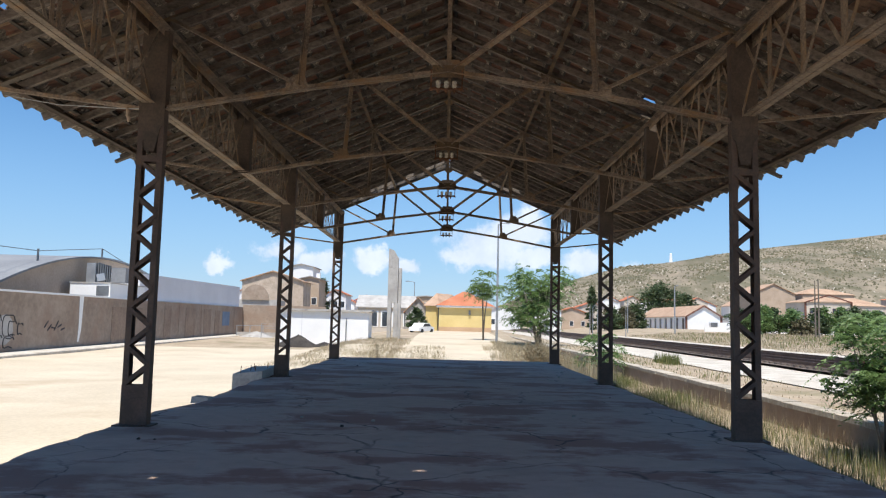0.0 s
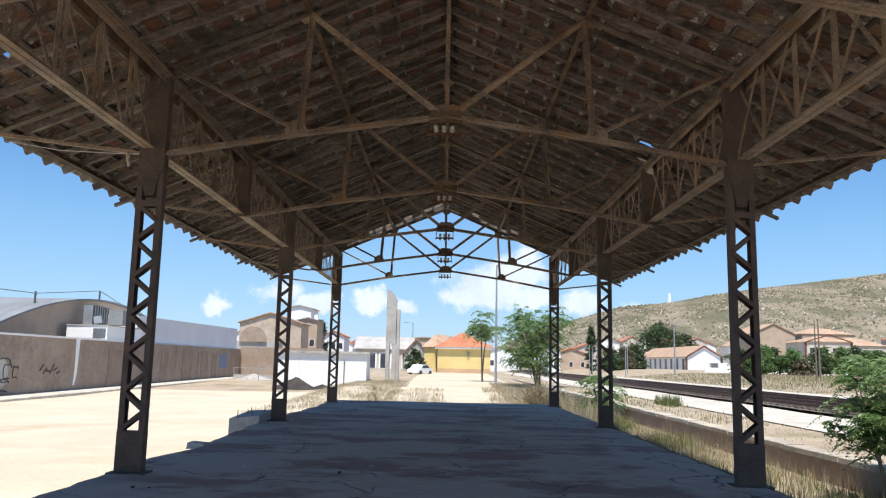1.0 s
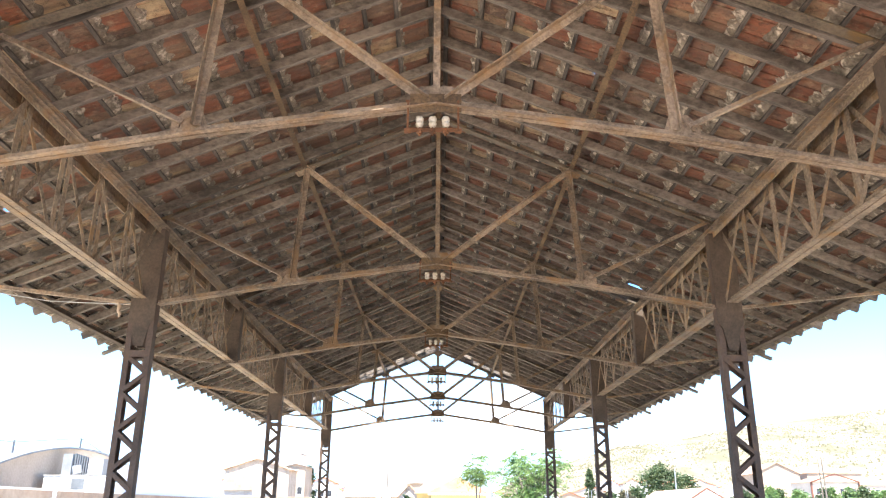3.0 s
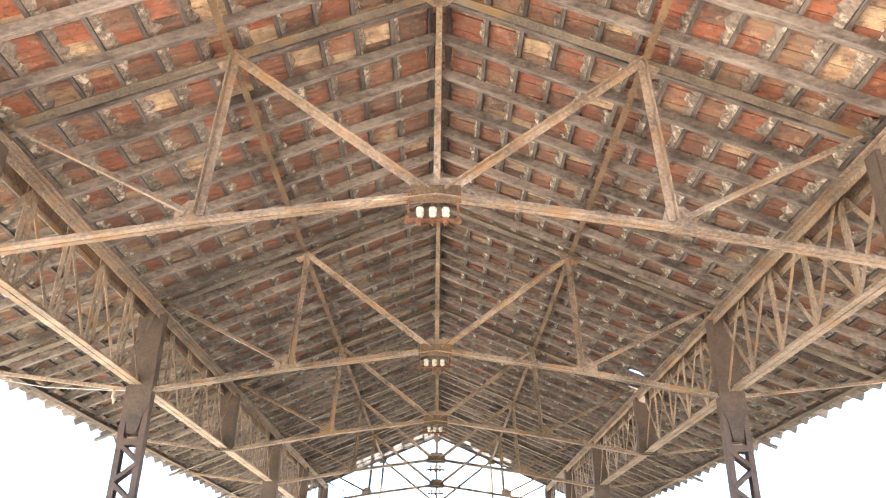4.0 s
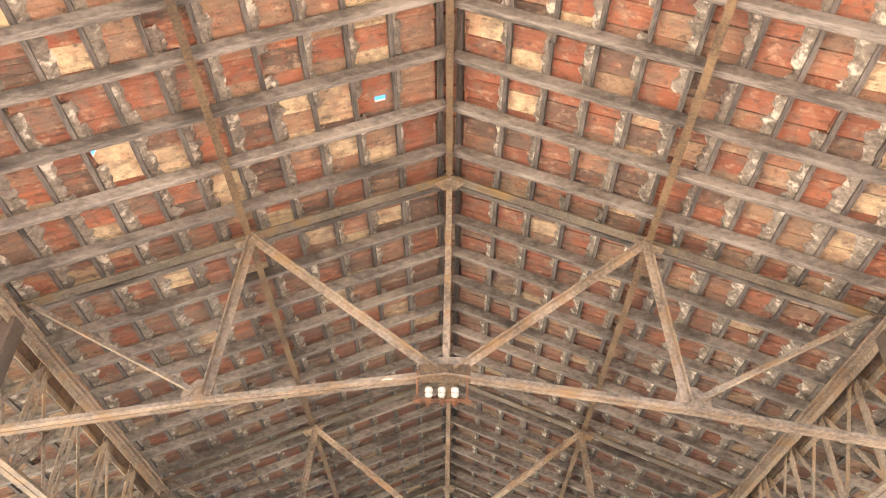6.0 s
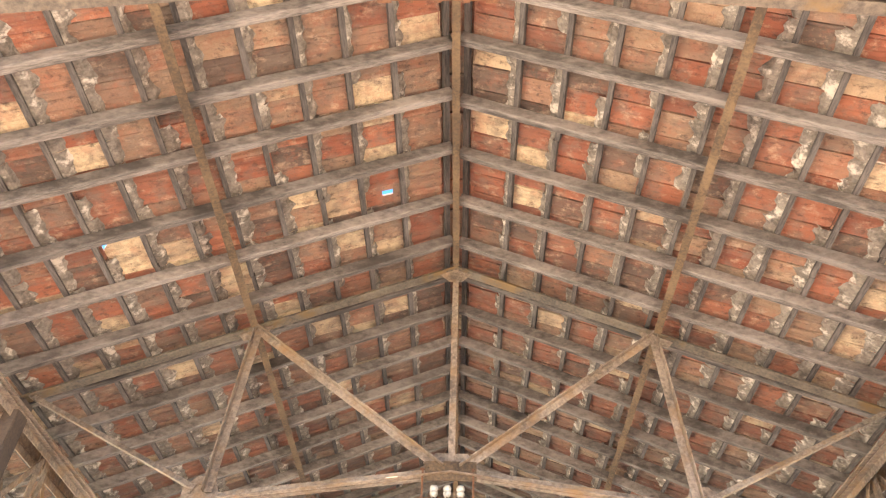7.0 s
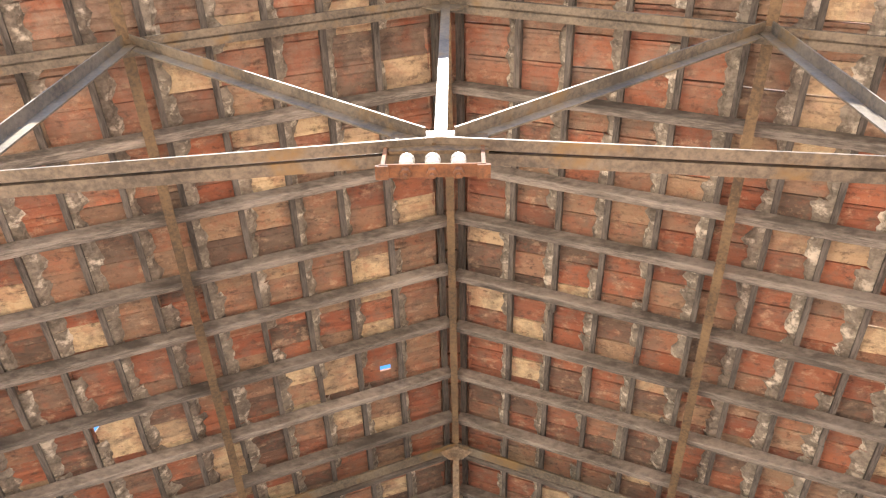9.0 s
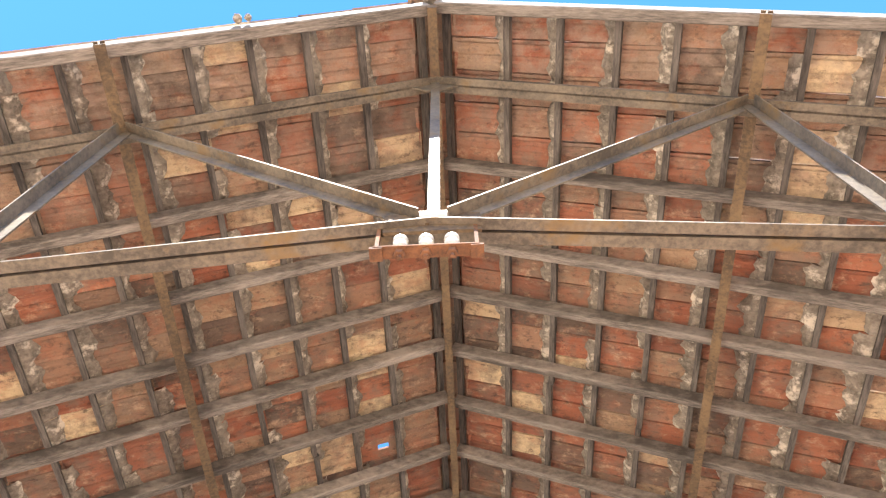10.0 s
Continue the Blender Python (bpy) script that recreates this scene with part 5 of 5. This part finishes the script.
def make_car():
    t = thing("parked_car", "white saloon car parked near the yellow building", "car", (-3.3, 104, -0.35), turn=62)
    b = Build()
    side = [(-2.1, 0.35), (-2.05, 0.8), (-1.3, 0.92), (-0.7, 1.4), (0.7, 1.42), (1.35, 0.95), (2.05, 0.85), (2.1, 0.35)]
    n = len(side)
    b.add([(x, -0.82, z) for x, z in side] + [(x, 0.82, z) for x, z in side], [tuple(range(n)), tuple(range(2 * n - 1, n - 1, -1))] + [(i, n + i, n + (i + 1) % n, (i + 1) % n) for i in range(n)])
    part("body", b, WHITE, t)
    part("side_window", Build().add([(-1.1, -0.83, 0.95), (1.15, -0.83, 0.97), (0.65, -0.83, 1.34), (-0.65, -0.83, 1.33)], [(0, 1, 2, 3)]), PANE, t)
    for x in (-1.3, 1.3):
        for y in (-0.8, 0.8):
            b = Build().lathe([(0.1, -0.09), (0.32, -0.09), (0.32, 0.09), (0.1, 0.09)], (0, 0, 0), 14)
            w = part("wheel", b, RUBBER, t)
            w.matrix_basis = pose(x, y, 0.32, 90, 0, 0)
    return t


make_car()


# ---------------------------------------------------------------- plants
def leaf_clumps(b, rnd, centres, n, size, spread):
    for c in centres:
        for _ in range(n):
            d = Vector((rnd.gauss(0, 1), rnd.gauss(0, 1), rnd.gauss(0, 0.7)))
            p = Vector(c) + d * spread * 0.5
            a = Vector((rnd.uniform(-1, 1), rnd.uniform(-1, 1), rnd.uniform(-0.6, 0.3))).normalized()
            q = a.cross(Vector((rnd.uniform(-1, 1), rnd.uniform(-1, 1), rnd.uniform(-1, 1)))).normalized()
            l, w = size * rnd.uniform(0.7, 1.3), size * rnd.uniform(0.25, 0.45)
            b.add([p - a * l, p + q * w, p + a * l, p - q * w], [(0, 1, 2, 3)])


def tree(name, label, at, height, radius, seed, clumps=60, leaves=26, size=0.22, mat=LEAF, trunk=0.12, base=0.3, stems=1, top=0.6, category="tree"):
    t = thing(name, label, category, at)
    rnd = random.Random(seed)
    tb, cr, centres = Build(), Build(), []
    for sidx in range(stems):
        lean = Vector((rnd.uniform(-0.2, 0.2) * stems * 0.4, rnd.uniform(-0.15, 0.15), 1))
        tb.tube([(0.1 * sidx, 0, -0.4), (0.1 * sidx + lean.x * height * 0.15, lean.y, height * base), (lean.x * height * 0.35, lean.y * height * 0.2, height * 0.75)], [trunk, trunk * 0.75, trunk * 0.25], 7)
    for k in range(clumps):
        z = base + (1 - base) * rnd.random()
        prof = math.sin(math.pi * min(1, max(0.02, (z - base) / (1 - base))) ** top) ** 0.7
        a, q = rnd.uniform(0, 2 * math.pi), rnd.random() ** 0.5
        rr = radius * prof * q * rnd.uniform(0.75, 1.2)
        c = (rr * math.cos(a), rr * math.sin(a), z * height)
        centres.append(c)
        if k % 3 == 0:
            tb.tube([(0, 0, height * base * 0.8), (c[0] * 0.5, c[1] * 0.5, (height * base + c[2]) * 0.5), c], [trunk * 0.45, trunk * 0.25, trunk * 0.08], 5)
    leaf_clumps(cr, rnd, centres, leaves, size, radius * 0.28)
    part("trunk", tb, BARK, t, "", True)
    part("crown", cr, mat, t)
    return t


def ailanthus(name, label, at, height, radius, seed, fronds, frond_len, pairs, base, trunk, stems=2, mat=LEAF, leaflet=0.28):
    """Stems that carry feathery compound leaves, each leaflet of its own."""
    t = thing(name, label, "tree", at)
    rnd = random.Random(seed)
    tb, cr = Build(), Build()
    tips = []
    for k in range(stems):
        a = 2 * math.pi * k / stems + rnd.uniform(-0.4, 0.4)
        e = Vector((math.cos(a) * radius * 0.4, math.sin(a) * radius * 0.4, height * 0.8))
        tb.tube([(0.05 * k, 0, -0.3), (e.x * 0.3, e.y * 0.3, height * 0.35), tuple(e)], [trunk, trunk * 0.8, trunk * 0.3], 7)
        for _ in range(6):
            f0 = rnd.uniform(base, 0.9)
            p = Vector((e.x * f0, e.y * f0, height * 0.8 * f0))
            b2 = rnd.uniform(0, 2 * math.pi)
            q = p + Vector((math.cos(b2), math.sin(b2), rnd.uniform(0.15, 0.7))) * radius * rnd.uniform(0.3, 0.75)
            tb.tube([p, (p + q) / 2 + Vector((0, 0, 0.05)), q], [trunk * 0.4, trunk * 0.25, trunk * 0.12], 5)
            tips += [q, (p + q) / 2]
        tips += [e, e + Vector((0, 0, height * 0.1))]
    for k in range(fronds):
        p = rnd.choice(tips) + Vector((rnd.gauss(0, 0.08), rnd.gauss(0, 0.08), rnd.gauss(0, 0.07))) * radius
        a = rnd.uniform(0, 2 * math.pi)
        d = Vector((math.cos(a), math.sin(a), rnd.uniform(-0.2, 1.1))).normalized()
        side = d.cross(Vector((0, 0, 1))).normalized()
        ln = frond_len * rnd.uniform(0.7, 1.2)
        for j in range(pairs):
            u = (j + 1.5) / (pairs + 1)
            o = p + d * ln * u + Vector((0, 0, -0.75 * ln * u * u))
            for s in (-1, 1):
                lf = ln * leaflet * (1.1 - 0.5 * u)
                v = (side * s * rnd.uniform(0.5, 1.0) + d * 0.35 + Vector((rnd.uniform(-0.4, 0.4), rnd.uniform(-0.4, 0.4), -0.4 + rnd.uniform(-0.4, 0.4)))).normalized()
                w = d * lf * 0.2
                cr.add([o, o + v * lf * 0.45 + w, o + v * lf, o + v * lf * 0.45 - w], [(0, 1, 2, 3)])
    part("trunk", tb, BARK, t, "", True)
    part("crown", cr, mat, t)
    return t


ailanthus("ailanthus_shrub", "young green ailanthus beside the low wall", (7.6, 12.2, -1.0), 2.8, 1.2, 5, 640, 0.46, 10, 0.4, 0.03, 6, leaflet=0.26)
ailanthus("ailanthus_tree", "leafy green ailanthus tree at the end of the dock", (7.7, 64, -0.6), 6.9, 3.6, 6, 900, 0.95, 7, 0.22, 0.08, 8, leaflet=0.36)
ailanthus("ailanthus_tree", "slender drooping ailanthus behind the lamp post", (3.75, 76, -0.5), 7.6, 1.5, 7, 170, 1.3, 8, 0.68, 0.08, 3)
ailanthus("ailanthus_shrub", "low green ailanthus sapling beside the dock end", (6.9, 33, -1.2), 2.3, 1.2, 9, 150, 0.7, 8, 0.3, 0.03, 3)
tree("cypress", "narrow dark green cypress by the tracks", (28.8, 150, 0.2), 8.7, 1.3, 3, 90, 22, 0.3, LEAF_DARK, 0.15, 0.04, top=0.5)
tree("fir_tree", "dark pointed fir among town houses", (-24.2, 148, 0), 8.8, 2.0, 4, 70, 20, 0.3, LEAF_DARK, 0.15, 0.1, top=0.4)
tree("pine_tree", "broad dark pine behind the station house", (65, 232, 1), 12.6, 7.4, 5, 150, 30, 0.5, LEAF_DARK, 0.3, 0.35)
tree("pine_tree", "dark pine crown beside a broad pine", (74, 236, 1), 10.5, 4.5, 15, 60, 24, 0.55, LEAF_DARK, 0.3, 0.35)
for k, (x, y, h, r) in enumerate(((35, 160, 4.2, 2.6), (38.5, 163, 5.0, 2.8), (41.5, 167, 5.6, 2.8), (37, 172, 5.0, 2.6))):
    tree("bush", "olive brown bush beyond the tracks", (x, y, 0.3), h, r, 30 + k, 60, 26, 0.4, SCRUB if k % 2 else LEAF_DARK, 0.1, 0.05, category="bush")
rr = random.Random(12)
for k in range(18):
    tree("garden_tree", "round green garden tree in a row", (50 + 2.1 * k, 130 + rr.uniform(-2, 2), 0.4), rr.uniform(3.9, 4.9), rr.uniform(1.8, 2.4), 50 + k, 70, 30, 0.26, LEAF if k % 3 else LEAF_DARK, 0.1, 0.12)
tree("bush", "grey green bush in front of a garden wall", (59, 126, 0.4), 2.6, 1.9, 91, 40, 24, 0.28, SCRUB, 0.08, 0.05, category="bush")
tree("bush", "dark bush beside the barns", (-4.4, 112, -0.2), 3.5, 1.35, 92, 50, 24, 0.3, LEAF_DARK, 0.08, 0.05, category="bush")


def dry_bush(label, at, h, r, n, seed):
    """A dead bush: thin bent twigs that fan out from the root."""
    rnd = random.Random(seed)
    b = Build()
    for _ in range(n):
        a, q = rnd.uniform(0, 2 * math.pi), rnd.random() ** 0.6
        top = Vector((math.cos(a) * r * q, math.sin(a) * r * q, h * rnd.uniform(0.35, 1.0) * (1.1 - 0.5 * q)))
        mid = top * 0.5 + Vector((rnd.uniform(-0.1, 0.1), rnd.uniform(-0.1, 0.1), 0.12 * h))
        b.tube([(0.1 * math.cos(a), 0.1 * math.sin(a), -0.1), mid, top], [0.022, 0.015, 0.006], 3)
        for _ in range(4):
            o = mid.lerp(top, rnd.random())
            d = Vector((rnd.uniform(-1, 1), rnd.uniform(-1, 1), rnd.uniform(-0.2, 1))) * 0.2
            b.tube([o, o + d * 0.5 + Vector((0, 0, 0.03)), o + d], [0.011, 0.009, 0.004], 3)
    ob = single("dry_bush", b, STRAW, label, "bush")
    ob.matrix_basis = pose(*at)


dry_bush("dead tan bush of thin twigs beyond the dock end", (4.2, 33.5, -1.15), 2.1, 1.15, 260, 41)
dry_bush("small dead tan bush beside a larger one", (5.6, 36.5, -1.1), 1.6, 0.8, 140, 42)
dry_bush("low dead bush at the end of the dock", (-2.6, 28.4, -1.25), 1.7, 0.7, 120, 43)


def blades(name, label, material, areas, seed):
    rnd = random.Random(seed)
    b = Build()
    for x0, x1, y0, y1, n, h, w in areas:
        for _ in range(n):
            x, y = rnd.uniform(x0, x1), rnd.uniform(y0, y1)
            dens = noise.noise((x * 0.5, y * 0.35, seed))
            if dens < rnd.uniform(-0.75, 0.25):
                continue
            z = ground_z(x, y) - 0.02
            hh = h * rnd.uniform(0.4, 1.25) * (1 + 0.6 * dens)
            a, ln = rnd.uniform(0, math.pi), rnd.uniform(-0.45, 0.45) * hh
            dx, dy = w * math.cos(a), w * math.sin(a)
            lx, ly = ln * math.sin(a * 3), ln
            b.add([(x - dx, y - dy, z), (x + dx, y + dy, z), (x + lx * 0.35 + dx * 0.8, y + ly * 0.35 + dy * 0.8, z + hh * 0.6), (x + lx * 0.35 - dx * 0.8, y + ly * 0.35 - dy * 0.8, z + hh * 0.6),
                   (x + lx, y + ly, z + hh)], [(0, 1, 2, 3), (3, 2, 4)])
    single(name, b, material, label, "grass", "stuff")


blades("dry_grass", "tall dry straw-coloured grass beside the dock", STRAW,
       [(4.1, 7.9, 3, 30, 26000, 0.19, 0.0035), (6.0, 7.95, 4, 26, 1600, 0.5, 0.003), (4.1, 7.9, 30, 70, 14000, 0.32, 0.010), (-4.5, 6.5, 27.0, 36, 13000, 0.95, 0.007),
        (-10, -3, 36, 74, 14000, 0.24, 0.010), (3, 8, 40, 62, 5000, 0.4, 0.012), (8.6, 11.6, 10, 70, 3000, 0.13, 0.012), (29, 62, 60, 125, 34000, 0.22, 0.020), (-6, 0, 36, 60, 5000, 0.22, 0.010)], 5)
blades("green_weeds", "green and yellow weeds among dry grass", GREENGRASS,
       [(4.3, 7.6, 4, 34, 22000, 0.30, 0.005), (8.6, 11.4, 25, 50, 700, 0.2, 0.012), (10.6, 11.4, 35.5, 38, 700, 0.5, 0.012), (30, 60, 70, 120, 3500, 0.4, 0.03)], 9)


# ---------------------------------------------------------------- small finds
rag = Build()
rag.tube([(0, 0, 0.05), (0.02, 0.0, 0.0), (0.0, 0.01, -0.05), (0.03, 0.0, -0.09), (0.02, 0.01, -0.14)], [0.015, 0.03, 0.02, 0.025, 0.008], 7)
rg = single("rag", rag, TAN, "pale twisted rag tied to an eave tie", "rag", smooth=True)
rg.matrix_basis = pose(-4.12, 8.38, 3.96)
wire = Build()
wire.tube([(-5.7, 8.36, 4.13), (-5.0, 8.36, 4.02), (-4.1, 8.37, 3.99), (-3.6, 8.38, 4.02)], [0.006] * 4, 5)
single("loose_wire", wire, GALV, "thin loose wire along an eave tie", "wire")
for x, w, h in ((0.0, 0.08, 0.04), (-1.17, 0.034, 0.03), (-1.11, 0.026, 0.022)):
    lump = Build()
    lump.lathe([(0.3 * w, -0.03), (w, 0.0), (0.8 * w, 0.5 * h), (0.25 * w, h)], (0, 0, 0), 7)
    lb = part("mortar_lump", lump, MORTAR, roof, "lump of pale mortar on the roof edge")
    lb.matrix_basis = pose(x, -0.545, under(x) + 0.19, 12, 20, 40)
st = random.Random(31)
for k in range(26):
    x, y = st.uniform(-3.4, 3.6), st.uniform(5.0, 26)
    r = st.uniform(0.012, 0.04)
    peb = Build()
    peb.lathe([(0.4 * r, -0.3 * r), (r, 0.1 * r), (0.75 * r, 0.6 * r), (0.2 * r, 0.8 * r)], (0, 0, 0), 6)
    pb = single("pebble", peb, STONE_EDGE if k % 3 else DIRTPILE, "small loose stone on the concrete dock", "stone", group="stones on the dock")
    pb.matrix_basis = pose(x, y, 0.012 * noise.noise((x, y, 3)) + 0.2 * r, st.uniform(-10, 10), st.uniform(-10, 10), st.uniform(0, 360))
